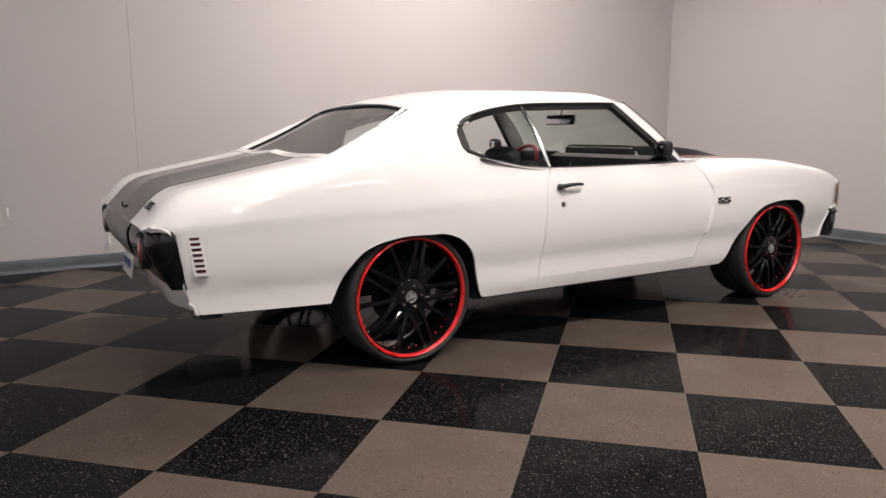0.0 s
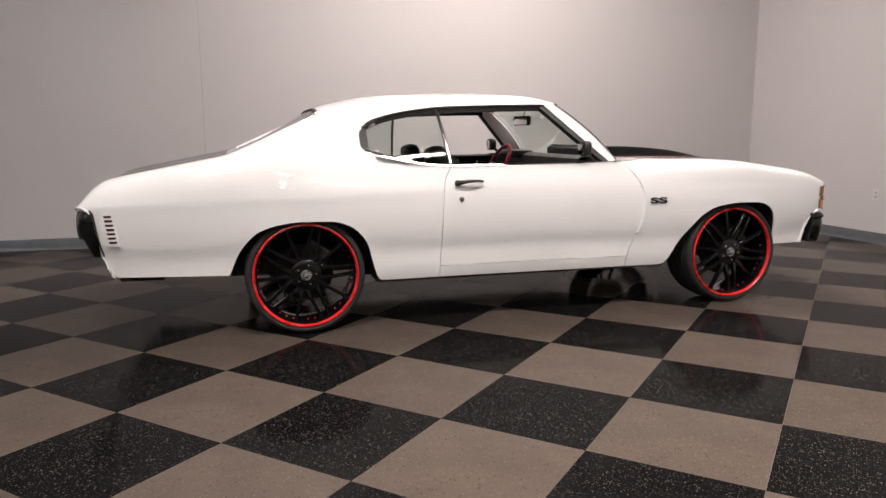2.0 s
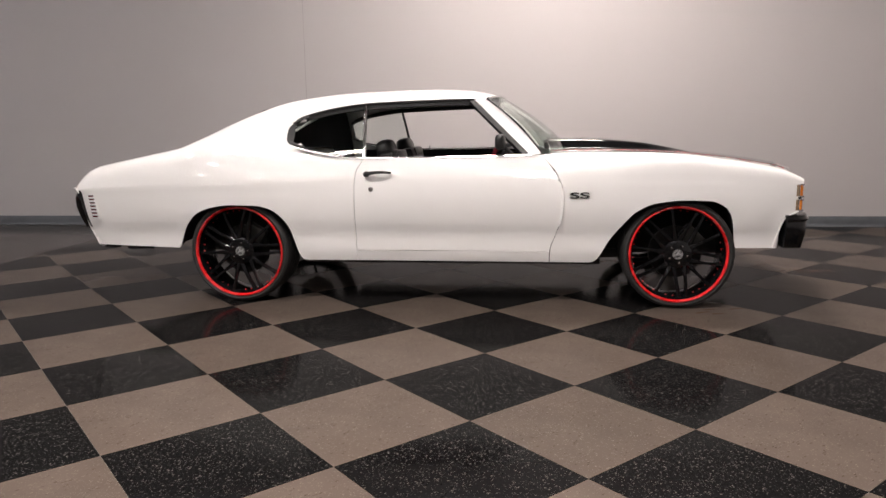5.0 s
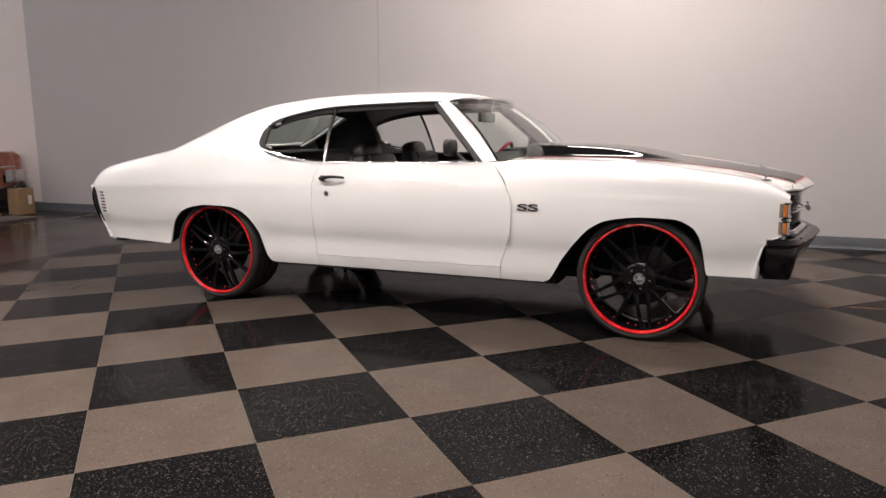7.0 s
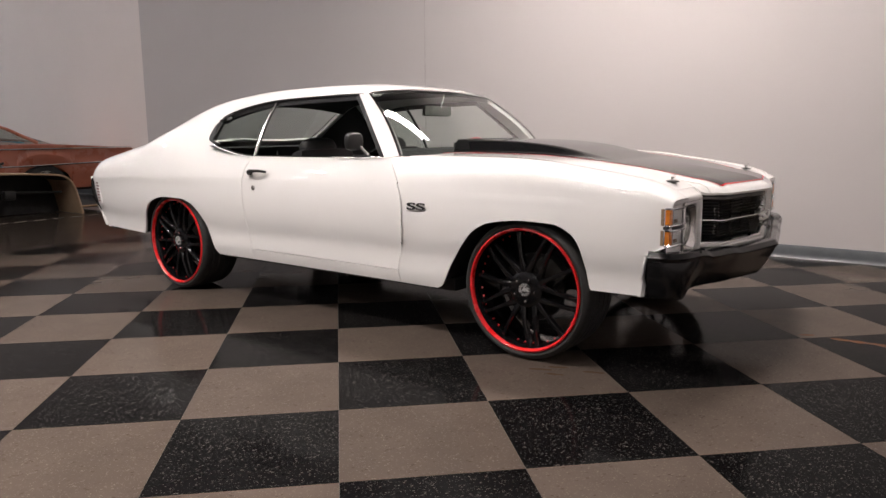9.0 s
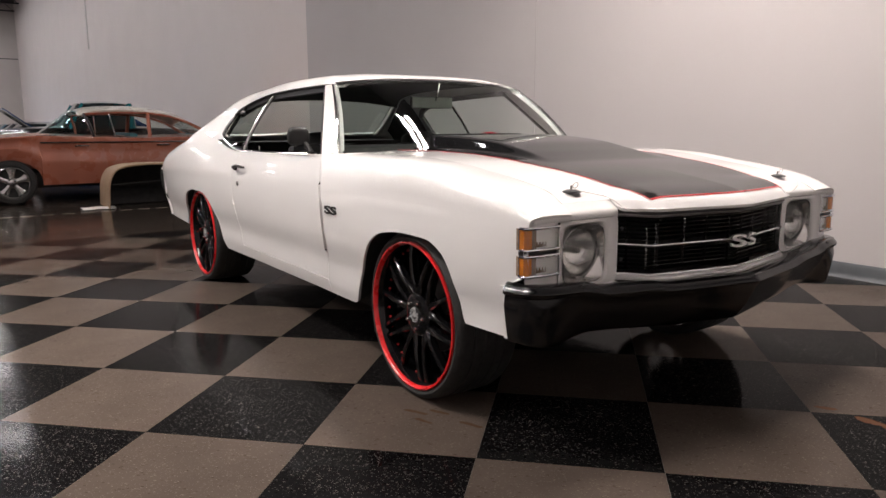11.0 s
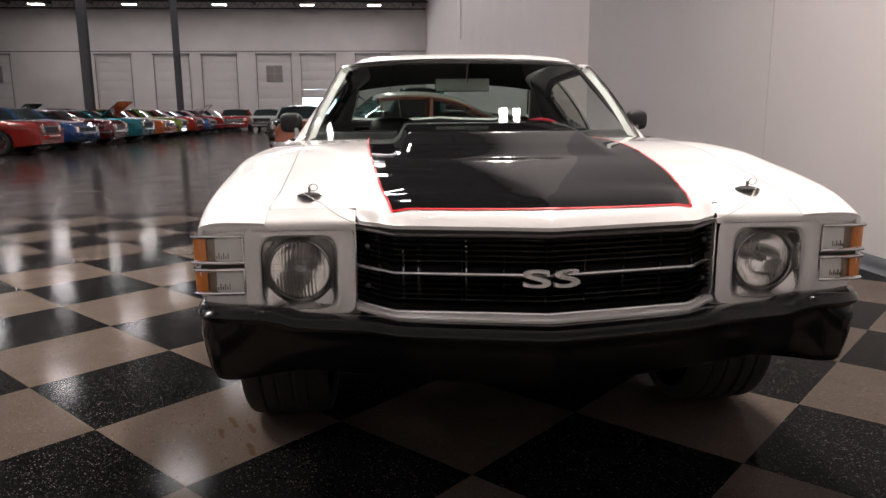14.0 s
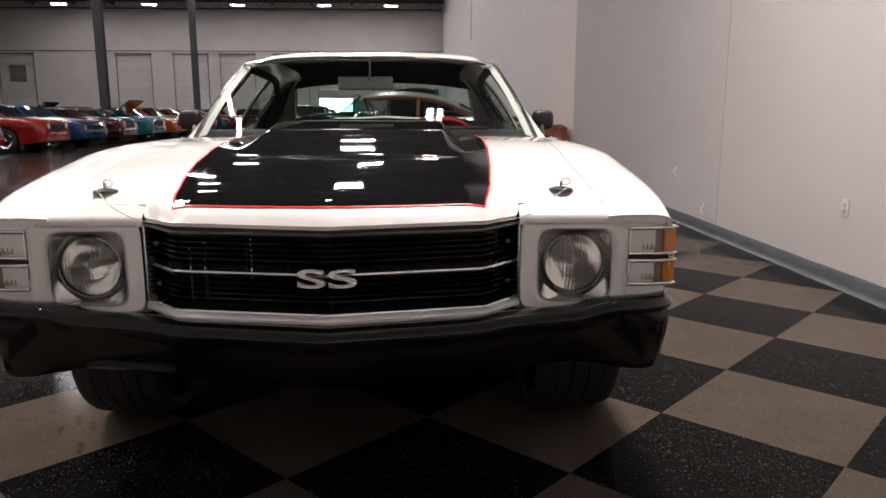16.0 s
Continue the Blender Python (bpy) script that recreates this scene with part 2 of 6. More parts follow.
def add_box(bm, lo, hi, bevel=0.0, m=None):
    r = bmesh.ops.create_cube(bm, size=1.0)
    vs = r["verts"]
    c = [(a + b) / 2 for a, b in zip(lo, hi)]
    d = [b - a for a, b in zip(lo, hi)]
    for v in vs:
        v.co = Vector((c[0] + v.co.x * d[0], c[1] + v.co.y * d[1], c[2] + v.co.z * d[2]))
    if bevel:
        es = list({e for v in vs for e in v.link_edges})
        r = bmesh.ops.bevel(bm, geom=es, offset=bevel, segments=2, profile=0.6, affect="EDGES")
        vs = list({v for f in r["faces"] for v in f.verts} | {v for v in vs if v.is_valid})
    if m is not None:
        bmesh.ops.transform(bm, matrix=m, verts=[v for v in vs if v.is_valid])
    return vs


def box(lo, hi, bevel=0.0, m=None):
    bm = bmesh.new()
    add_box(bm, lo, hi, bevel, m)
    return bm


def add_tube(bm, pts, r, seg=8, closed=False):
    """A round bar along points; r may be a list."""
    pts = [Vector(p) for p in pts]
    n = len(pts)
    rs = r if isinstance(r, (list, tuple)) else [r] * n
    rings = []
    up = Vector((0, 0, 1))
    for i, p in enumerate(pts):
        a = pts[(i - 1) % n] if closed or i else pts[0]
        b = pts[(i + 1) % n] if closed or i < n - 1 else pts[-1]
        t = (b - a).normalized()
        s = t.cross(up)
        if s.length < 0.1:
            s = t.cross(Vector((1, 0, 0)))
        s.normalize()
        u = s.cross(t)
        rings.append([p + rs[i] * (math.cos(k * math.tau / seg) * s + math.sin(k * math.tau / seg) * u) for k in range(seg)])
    vs = add_grid(bm, rings, closed, True)
    if not closed:
        bm.faces.new(vs[0][::-1])
        bm.faces.new(vs[-1])
    return vs


def tube(pts, r, seg=8, closed=False):
    bm = bmesh.new()
    add_tube(bm, pts, r, seg, closed)
    return bm


def add_lathe(bm, prof, seg=48, axis="y", at=(0, 0, 0), closed=False):
    """prof: (radius, along). Turned about an axis through at."""
    rows = []
    for k in range(seg):
        c, s = math.cos(k * math.tau / seg), math.sin(k * math.tau / seg)
        row = []
        for r, h in prof:
            p = {"y": (r * c, h, r * s), "x": (h, r * c, r * s), "z": (r * c, r * s, h)}[axis]
            row.append((p[0] + at[0], p[1] + at[1], p[2] + at[2]))
        rows.append(row)
    add_grid(bm, rows, True, closed)


def lathe(prof, seg=48, axis="y", at=(0, 0, 0), closed=False):
    bm = bmesh.new()
    add_lathe(bm, prof, seg, axis, at, closed)
    bmesh.ops.remove_doubles(bm, verts=bm.verts[:], dist=1e-5)
    return bm


def pad(rx, ry, rz, m, k=0.7):
    """A rounded cushion of the given half sizes, placed by m."""
    rows = []
    for a in np.linspace(-math.pi / 2, math.pi / 2, 13):
        ring = []
        for n in range(28):
            c, q = math.cos(n * math.tau / 28), math.sin(n * math.tau / 28)
            w = max(math.cos(a), 1e-4) ** k
            ring.append((rx * w * math.copysign(abs(c) ** k, c), ry * w * math.copysign(abs(q) ** k, q), rz * math.copysign(abs(math.sin(a)) ** k, a)))
        rows.append(ring)
    bm = grid(rows, close_v=True)
    bm.transform(m)
    return bm


class Curve:
    """A smooth curve through (x, y) knots that does not overshoot."""

    def __init__(self, *knots):
        k = sorted(knots)
        self.x, self.y = np.array([a for a, _ in k]), np.array([b for _, b in k])
        h, d = np.diff(self.x), np.diff(self.y) / np.diff(self.x)
        m = np.zeros(len(k))
        m[0], m[-1] = d[0], d[-1]
        for i in range(1, len(k) - 1):
            if d[i - 1] * d[i] > 0:
                w1, w2 = 2 * h[i] + h[i - 1], h[i] + 2 * h[i - 1]
                m[i] = (w1 + w2) / (w1 / d[i - 1] + w2 / d[i])
        self.m = m

    def __call__(self, v):
        v = min(max(v, self.x[0]), self.x[-1])
        i = min(max(int(np.searchsorted(self.x, v)) - 1, 0), len(self.x) - 2)
        h = self.x[i + 1] - self.x[i]
        t = (v - self.x[i]) / h
        return float((1 + 2 * t) * (1 - t) ** 2 * self.y[i] + t * (1 - t) ** 2 * h * self.m[i] + t * t * (3 - 2 * t) * self.y[i + 1]
                     + t * t * (t - 1) * h * self.m[i + 1])


def bez(p0, p1, p2, p3, t):
    u = 1 - t
    return tuple(u ** 3 * a + 3 * u * u * t * b + 3 * u * t * t * c + t ** 3 * d for a, b, c, d in zip(p0, p1, p2, p3))


def ease(a, b, x):
    t = min(max((x - a) / (b - a), 0.0), 1.0)
    return t * t * (3 - 2 * t)


def lerp(a, b, t):
    return a + (b - a) * t


# ---- the room ----
TURN = radians(45.1)
TC, TS = math.cos(TURN), math.sin(TURN)
TILE = 0.6096
EDGE_X, WALL_B, WALL_A, HALL_X, HALL_Y, CEIL = -4.18, 4.52, 2.88, -62.0, -44.0, 10.5
WALL_END = -7.95


def tile_point(i, j):
    x, y = i * TILE + 0.93313, j * TILE - 2.35587
    return TC * x + TS * y, -TS * x + TC * y


def slab(name, lo, hi, material, kind="structure", label="", category="", bevel=0.0):
    ob = part(name, box(lo, hi, bevel), material)
    return tagged(ob, label, category, "", kind)


floor = slab("floor", (HALL_X, HALL_Y, -0.20), (WALL_B + 0.2, 6.0, -0.004), CONCRETE, label="sealed brown concrete hall floor with a waxed sheen", category="floor")
tile_bed = slab("tile_bed", (EDGE_X, -6.8, -0.0035), (WALL_B, WALL_A, -0.0015), GROUT, label="dark joint bed under the checkered vinyl tiles", category="floor")
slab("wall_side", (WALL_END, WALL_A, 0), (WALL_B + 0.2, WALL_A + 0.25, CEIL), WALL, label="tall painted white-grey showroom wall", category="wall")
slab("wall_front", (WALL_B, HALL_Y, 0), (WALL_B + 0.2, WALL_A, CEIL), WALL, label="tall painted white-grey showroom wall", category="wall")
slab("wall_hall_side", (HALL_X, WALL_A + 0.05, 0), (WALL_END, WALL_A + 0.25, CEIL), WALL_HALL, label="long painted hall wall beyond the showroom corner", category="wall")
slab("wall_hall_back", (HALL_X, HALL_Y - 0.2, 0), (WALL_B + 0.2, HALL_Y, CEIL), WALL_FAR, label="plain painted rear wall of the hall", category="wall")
slab("ceiling", (HALL_X - 0.2, HALL_Y - 0.2, CEIL), (WALL_B + 0.2, 6.0, CEIL + 0.15), CEILING, label="dark corrugated metal roof deck", category="ceiling")


def baseboard(name, a, b, inward):
    """Vinyl cove base from a to b; inward: unit vector off the wall."""
    a, b, n = Vector(a), Vector(b), Vector(inward)
    prof = [(0.0, 0.0), (0.026, 0.0), (0.020, 0.006), (0.012, 0.02), (0.009, 0.04), (0.009, 0.105), (0.005, 0.112), (0.0, 0.112)]
    rows = [[(p + n * d).to_tuple()[:2] + (h + 0.001,) for d, h in prof] for p in (a, b)]
    bm = grid(rows)
    tagged(part(name, bm, BASE_GREY), "grey vinyl cove base along the wall foot", "baseboard", "", "structure")


baseboard("baseboard_side", (WALL_END, WALL_A - 0.002, 0), (WALL_B, WALL_A - 0.002, 0), (0, -1, 0))
baseboard("baseboard_front", (WALL_B - 0.002, -9, 0), (WALL_B - 0.002, WALL_A, 0), (-1, 0, 0))
baseboard("baseboard_hall", (-30, WALL_A + 0.048, 0), (WALL_END, WALL_A + 0.048, 0), (0, -1, 0))
# joint between two wall boards
for sx in (-2.12,):
    slab("wall_joint", (sx - 0.004, WALL_A - 0.003, 0.112), (sx + 0.004, WALL_A + 0.01, CEIL), mat("joint_filler", (0.40, 0.375, 0.37), 0.7), label="thin filled joint between wall boards", category="trim")

# far wall of the hall, with dock doors
DOOR_Y = [-1.79, -6.6, -10.45, -15.15, -19.22, -24.15, -34.2, -39.2]
GLAZED = (0, 2, 6, 7)
OPEN_DOOR, DOOR_H, DOOR_W = 1, 6.2, 1.5
far = empty("wall_hall_far", "far hall wall with a row of dock doors", "wall", kind="structure")
edges = [WALL_A + 0.3]
for k, dy in enumerate(DOOR_Y):
    edges += [dy + DOOR_W, dy - DOOR_W]
edges.append(HALL_Y)
for a, b in zip(edges[::2], edges[1::2]):
    part("wall_pier", box((HALL_X, b, 0), (HALL_X + 0.3, a, DOOR_H)), WALL_FAR, far)
part("wall_upper", box((HALL_X, HALL_Y, DOOR_H), (HALL_X + 0.3, WALL_A + 0.3, CEIL)), WALL_FAR, far)
part("wall_ledge", box((HALL_X + 0.3, HALL_Y, DOOR_H + 0.16), (HALL_X + 0.34, WALL_A, DOOR_H + 0.22)), TRUSS, far)


TRACK = mat("grey_door_track", (0.20, 0.19, 0.185), 0.6, vary=0.1)


def dock_door(k, dy):
    lift = 2.5 if k == OPEN_DOOR else 0.0
    d = empty("dock_door", "pale sectional dock door raised above daylight" if lift else "closed pale sectional dock door in a dark track frame", "dock door",
              (HALL_X + 0.30, dy, 0), "dock doors", kind="structure")
    for n in range(8):
        z = 0.01 + 0.775 * n
        if z + 0.3 < lift:
            continue
        part("door_section", box((-0.16, -DOOR_W + 0.01, z), (-0.10, DOOR_W - 0.01, z + 0.769), 0.012), WALL_FAR, d)
    for s in (-1, 1):
        part("door_track", box((0.0, s * DOOR_W - 0.035, 0), (0.05, s * DOOR_W + 0.035, DOOR_H - 0.05), 0.01), TRACK, d)
    part("door_header", box((0.0, -DOOR_W - 0.1, DOOR_H - 0.12), (0.10, DOOR_W + 0.1, DOOR_H + 0.02), 0.01), TRACK, d)
    if k in GLAZED:
        w = part("door_window", box((-0.10, -0.72, 3.75), (-0.05, 0.72, 5.2), 0.01), STEEL, d, "dark glazed door window")
        for yy in (-0.35, 0.35):
            for zz in (4.12, 4.80):
                part("pane", box((-0.05, yy - 0.30, zz - 0.29), (-0.045, yy + 0.30, zz + 0.31)), mat("dusty_pane", (0.22, 0.19, 0.17), 0.3), w)
    return d


for k, dy in enumerate(DOOR_Y):
    dock_door(k, dy)
tagged(part("daylight", box((HALL_X - 1.2, DOOR_Y[OPEN_DOOR] - 2.5, 0), (HALL_X - 1.1, DOOR_Y[OPEN_DOOR] + 2.5, 3.6)), DAY), "bright daylight outside the open dock door", "sky", "", "structure")

# steel columns and roof trusses of the hall
for cx, cy in ((-33.6, -15.3), (-49.4, -15.3)):
    c = empty("steel_column", "dark painted steel roof column in the hall", "column", (cx, cy, 0), "roof columns", kind="structure")
    part("flange", box((-0.2, -0.19, 0), (-0.17, 0.19, CEIL)), TRUSS, c)
    part("flange", box((0.17, -0.19, 0), (0.2, 0.19, CEIL)), TRUSS, c)
    part("web", box((-0.17, -0.015, 0), (0.17, 0.015, CEIL)), TRUSS, c)
    part("base_plate", box((-0.25, -0.25, 0), (0.25, 0.25, 0.03), 0.005), TRUSS, c)
for n in range(16):
    x = -60.5 + 4.05 * n
    bm = bmesh.new()
    add_box(bm, (x - 0.05, HALL_Y, CEIL - 0.14), (x + 0.05, WALL_A, CEIL - 0.04))
    add_box(bm, (x - 0.05, HALL_Y, CEIL - 0.75), (x + 0.05, WALL_A, CEIL - 0.65))
    y = HALL_Y
    while y < WALL_A - 1:
        add_tube(bm, [(x, y, CEIL - 0.70), (x, y + 0.6, CEIL - 0.09)], 0.02, 5)
        add_tube(bm, [(x, y + 0.6, CEIL - 0.09), (x, y + 1.2, CEIL - 0.70)], 0.02, 5)
        y += 1.2
    tagged(part("roof_truss", bm, TRUSS), "dark open-web steel roof joist", "truss", "roof trusses", "structure")
for n in range(13):
    y = -39.0 + 3.4 * n
    tagged(part("roof_purlin", box((HALL_X, y - 0.06, CEIL - 0.25), (WALL_B, y + 0.06, CEIL - 0.02)), TRUSS), "dark steel purlin under the roof deck", "beam", "roof purlins", "structure")


def lamp(name, at, sx, sy, watts, color, spread=180.0):
    d = bpy.data.lights.new(name, "AREA")
    d.shape, d.size, d.size_y, d.energy, d.color, d.spread = "RECTANGLE", sx, sy, watts, color, radians(spread)
    ob = new(name, d)
    ob.matrix_basis = pose(*at)
    return ob


def tube_bay(x, y, z, watts, spread):
    s = empty("tube_bay_light", "six-tube fluorescent bay light hung over the show floor", "ceiling light", (x, y, z))
    part("housing", box((-0.85, -0.24, 0.0), (0.85, 0.24, 0.07), 0.01), PLASTIC_WHITE, s)
    for g in (-0.125, 0.125):
        for dy in (-0.055, 0.0, 0.055):
            part("tube", tube([(-0.82, g + dy, -0.022), (0.82, g + dy, -0.022)], 0.013, 8), TUBE, s, "glowing tube")
        lamp("bay_lamp", (x, y + g, z - 0.04), 1.6, 0.14, watts / 2, (1.0, 0.892, 0.843), spread)
    for dx in (-0.6, 0.6):
        part("hanger", tube([(dx, 0, 0.07), (dx, 0, CEIL - z + 0.01)], 0.004, 5), STEEL, s)


def strip_light(x, y, z, watts, spread=180.0):
    s = empty("strip_light", "two-tube fluorescent strip hung above the show floor", "ceiling light", (x, y, z), "strip lights")
    part("housing", box((-1.2, -0.13, 0.0), (1.2, 0.13, 0.07), 0.01), PLASTIC_WHITE, s)
    for dy in (-0.075, 0.075):
        part("tube", tube([(-1.16, dy, -0.022), (1.16, dy, -0.022)], 0.018, 8), TUBE, s, "glowing tube")
        lamp("strip_lamp", (x, y + dy, z - 0.045), 2.3, 0.055, watts / 2, (1.0, 0.892, 0.843), spread)
    for dx in (-0.9, 0.9):
        part("hanger", tube([(dx, 0, 0.07), (dx, 0, CEIL - z + 0.01)], 0.004, 5), STEEL, s)


def high_bay(x, y):
    h = empty("high_bay_light", "rectangular white high-bay light under the roof trusses", "ceiling light", (x, y, CEIL - 0.9), "high bay lights")
    part("housing", box((-0.3, -0.55, 0.0), (0.3, 0.55, 0.10), 0.02), PLASTIC_WHITE, h)
    part("lens", box((-0.26, -0.5, -0.02), (0.26, 0.5, 0.0), 0.005), BAY, h, "glowing lens")
    part("hanger", tube([(0, 0, 0.1), (0, 0, 0.91)], 0.008, 5), STEEL, h)


for x, y, z, watts, spread in ((-2.8, -7.0, 4.6, 95, 120), (0.9, -7.0, 4.6, 220, 125), (-2.2, -3.9, 5.2, 118, 160), (0.4, -3.6, 5.2, 105, 95)):
    strip_light(x, y, z, watts, spread)
tube_bay(0.8, 0.99, 5.2, 222, 140)
for k in range(8):
    for y in (-1.47, -6.85, -13.8, -20.8, -27.9):
        x = -56.9 + 8.1 * k
        if x > -4 and y > -6:
            continue
        high_bay(x, y)

# ---- the white coupe ----
car = empty("coupe", "white two-door muscle coupe with black hood and red-lipped black wheels", "car")

W = Curve((-2.63, 0.80), (-2.58, 0.875), (-2.48, 0.915), (-2.2, 0.94), (-1.8, 0.958), (-1.4, 0.965), (-1.0, 0.957), (-0.5, 0.952), (0.0, 0.955), (0.5, 0.958),
          (0.8, 0.965), (1.2, 0.965), (1.6, 0.957), (1.9, 0.943), (2.1, 0.922), (2.2, 0.895))
SIDE = Curve((0.27, -0.085), (0.30, -0.074), (0.36, -0.058), (0.41, -0.053), (0.46, -0.046), (0.55, -0.020), (0.65, -0.004), (0.72, 0.0), (0.77, -0.002), (0.82, -0.012))
CREASE = Curve((-2.63, 0.755), (-2.49, 0.764), (-1.98, 0.782), (-1.26, 0.803), (-0.19, 0.814), (0.88, 0.814), (1.6, 0.81), (1.95, 0.801), (2.2, 0.79))
EDGE_Z = Curve((-2.63, 0.755), (-2.595, 0.79), (-2.53, 0.862), (-2.45, 0.91), (-2.398, 0.922), (-2.21, 0.959), (-2.02, 0.996), (-1.836, 1.033), (-1.78, 1.055), (-1.70, 1.09),
               (-1.52, 1.172), (-1.326, 1.255), (-1.229, 1.293), (-1.14, 1.322), (-1.0, 1.348), (-0.8, 1.370), (-0.5, 1.382), (-0.2, 1.385), (0.0, 1.383), (0.14, 1.368), (0.22, 1.351), (0.27, 1.340))
EDGE_Y = Curve((-2.63, 0.74), (-2.5, 0.775), (-2.2, 0.79), (-1.87, 0.785), (-1.7, 0.765), (-1.5, 0.728), (-1.3, 0.672), (-1.14, 0.60), (-1.0, 0.555), (-0.8, 0.54), (0.0, 0.54), (0.3, 0.53))
S2_Y = Curve((-1.6, 0.80), (-1.3, 0.785), (-1.05, 0.735), (-0.8, 0.705), (0.3, 0.70))
S2_Z = Curve((-1.6, 1.06), (-1.3, 1.14), (-1.05, 1.26), (-0.8, 1.315), (-0.4, 1.335), (0.1, 1.325), (0.3, 1.30))
RAIL = Curve((-1.08, 1.16), (-1.05, 1.19), (-1.03, 1.208), (-0.936, 1.243), (-0.747, 1.283), (-0.559, 1.304), (-0.183, 1.317), (0.117, 1.322), (0.20, 1.318))
BELT = Curve((-1.05, 1.045), (-1.014, 1.029), (-0.84, 0.988), (-0.696, 0.964), (-0.55, 0.955), (-0.19, 0.955), (0.467, 0.962), (0.62, 0.968))
FEND_Z = Curve((0.55, 0.967), (0.8, 0.975), (1.2, 0.972), (1.45, 0.958), (1.68, 0.927), (1.865, 0.900), (1.98, 0.878), (2.03, 0.863), (2.075, 0.842), (2.11, 0.822), (2.145, 0.802))
FEND_Y = Curve((0.55, 0.80), (0.8, 0.775), (1.3, 0.735), (1.98, 0.718), (2.06, 0.735), (2.2, 0.745))
R_ARCH = Curve((-1.846, 0.366), (-1.837, 0.385), (-1.802, 0.468), (-1.754, 0.542), (-1.677, 0.611), (-1.566, 0.647), (-1.457, 0.660), (-1.275, 0.656), (-1.186, 0.633),
               (-1.115, 0.582), (-1.063, 0.501), (-1.037, 0.408), (-1.007, 0.315), (-0.985, 0.287))
F_ARCH = Curve((0.885, 0.288), (0.909, 0.297), (0.995, 0.433), (1.081, 0.543), (1.151, 0.615), (1.257, 0.666), (1.436, 0.686), (1.581, 0.682), (1.673, 0.645), (1.712, 0.594),
               (1.736, 0.502), (1.751, 0.40), (1.755, 0.386))
DOOR_R = Curve((0.28, -0.621), (0.363, -0.621), (0.50, -0.619), (0.754, -0.613), (0.88, -0.600), (0.954, -0.555))
DOOR_F = Curve((0.28, 0.625), (0.356, 0.627), (0.473, 0.664), (0.583, 0.698), (0.728, 0.708), (0.836, 0.673), (0.954, 0.590), (0.97, 0.575))
REAR_X = Curve((0.36, -2.43), (0.38, -2.44), (0.50, -2.485), (0.62, -2.507), (0.755, -2.540), (0.78, -2.59), (0.9, -2.63))
FRONT_X = Curve((0.38, 1.975), (0.5, 2.0), (0.585, 2.035), (0.605, 2.10), (0.70, 2.112), (0.77, 2.118), (0.80, 2.124), (0.9, 2.131))


def bottom(x):
    if x < -1.846:
        return lerp(0.366, 0.382, min(1, (-1.846 - x) / 0.6))
    if x < -0.985:
        return R_ARCH(x)
    if x < 0.885:
        return 0.286
    if x < 1.755:
        return F_ARCH(x)
    return 0.386


def side_y(x, z):
    """Half width of the flank, flared out at the crease."""
    d = min(max((CREASE(x) - z) / 0.085, 0.0), 1.0)
    return W(x) + SIDE(z) + lerp(0.009, 0.005, ease(-1.5, 0.3, x)) * (1 - d) ** 2


def upper_curve(x, fender):
    """Bezier controls (y, z) of the body's section above the crease."""
    zc = CREASE(x)
    p0 = (side_y(x, zc), zc)
    if fender:
        zt, yt = FEND_Z(x), FEND_Y(x)
        zt = max(zt, zc + 0.012)
        f = ease(0.60, 1.55, x)
        return p0, (W(x) - lerp(0.022, 0.005, f), zc + lerp(0.62, 0.90, f) * (zt - zc)), (lerp(yt, W(x), lerp(0.66, 0.80, f)), zt + lerp(0.002, 0.010, f)), (yt, zt)
    k = ease(-1.95, -1.10, x)
    zt, yt = max(EDGE_Z(x), zc + 0.004), EDGE_Y(x)
    q1 = (W(x) - 0.006, zc + 0.55 * (zt - zc))
    q2 = (lerp(yt, W(x), 0.75), zt - 0.003)
    s1, s2 = (W(x) - 0.025, 0.955), (S2_Y(x), S2_Z(x))
    return p0, (lerp(q1[0], s1[0], k), lerp(q1[1], s1[1], k)), (lerp(q2[0], s2[0], k), lerp(q2[1], s2[1], k)), (yt, zt)


def cut_t(ctrl, z):
    """Parameter where the section reaches height z."""
    lo, hi = 0.0, 1.0
    for _ in range(30):
        mid = (lo + hi) / 2
        if bez(*ctrl, mid)[1] < z:
            lo = mid
        else:
            hi = mid
    return lo


NL, NU = 16, 12


def column(x_of, x0, fender=None, belt=False):
    """Points from sill to shoulder; x_of(z) shifts the station near a shut line."""
    pts = []
    for j in range(NL + 1):
        x = x_of(lerp(bottom(x0), CREASE(x0), j / NL), j / NL * 0.5)
        z = lerp(bottom(x), CREASE(x), j / NL)
        pts.append((x, -side_y(x, z), z))
    for j in range(1, NU + 1):
        t = j / NU
        zg = lerp(CREASE(x0), BELT(x0) if belt else (FEND_Z(x0) if fender else EDGE_Z(x0)), t)
        x = x_of(zg, 0.5 + 0.5 * t)
        if fender:
            c = upper_curve(x, True)
            if x < 0.85:
                a = upper_curve(x, False)
                ta = cut_t(a, BELT(x)) * t
                f = ease(0.58, 0.85, x)
                pa, pb = bez(*a, ta), bez(*c, t)
                y, z = lerp(pa[0], pb[0], f), lerp(pa[1], pb[1], f)
            else:
                y, z = bez(*c, t)
        else:
            c = upper_curve(x, False)
            y, z = bez(*c, t * (cut_t(c, BELT(x)) if belt else split(x)[0]))
        pts.append((x, -y, z))
    if fender is None and not belt:
        a, b = split(x0)
        for t in [lerp(a, b, k / 5) for k in range(1, 6)] + [lerp(b, 1.0, k / 7) for k in range(1, 8)]:
            x = x_of(CREASE(x0), 0.5 + 0.5 * t)
            y, z = bez(*upper_curve(x, False), t)
            pts.append((x, -y, z))
    return pts


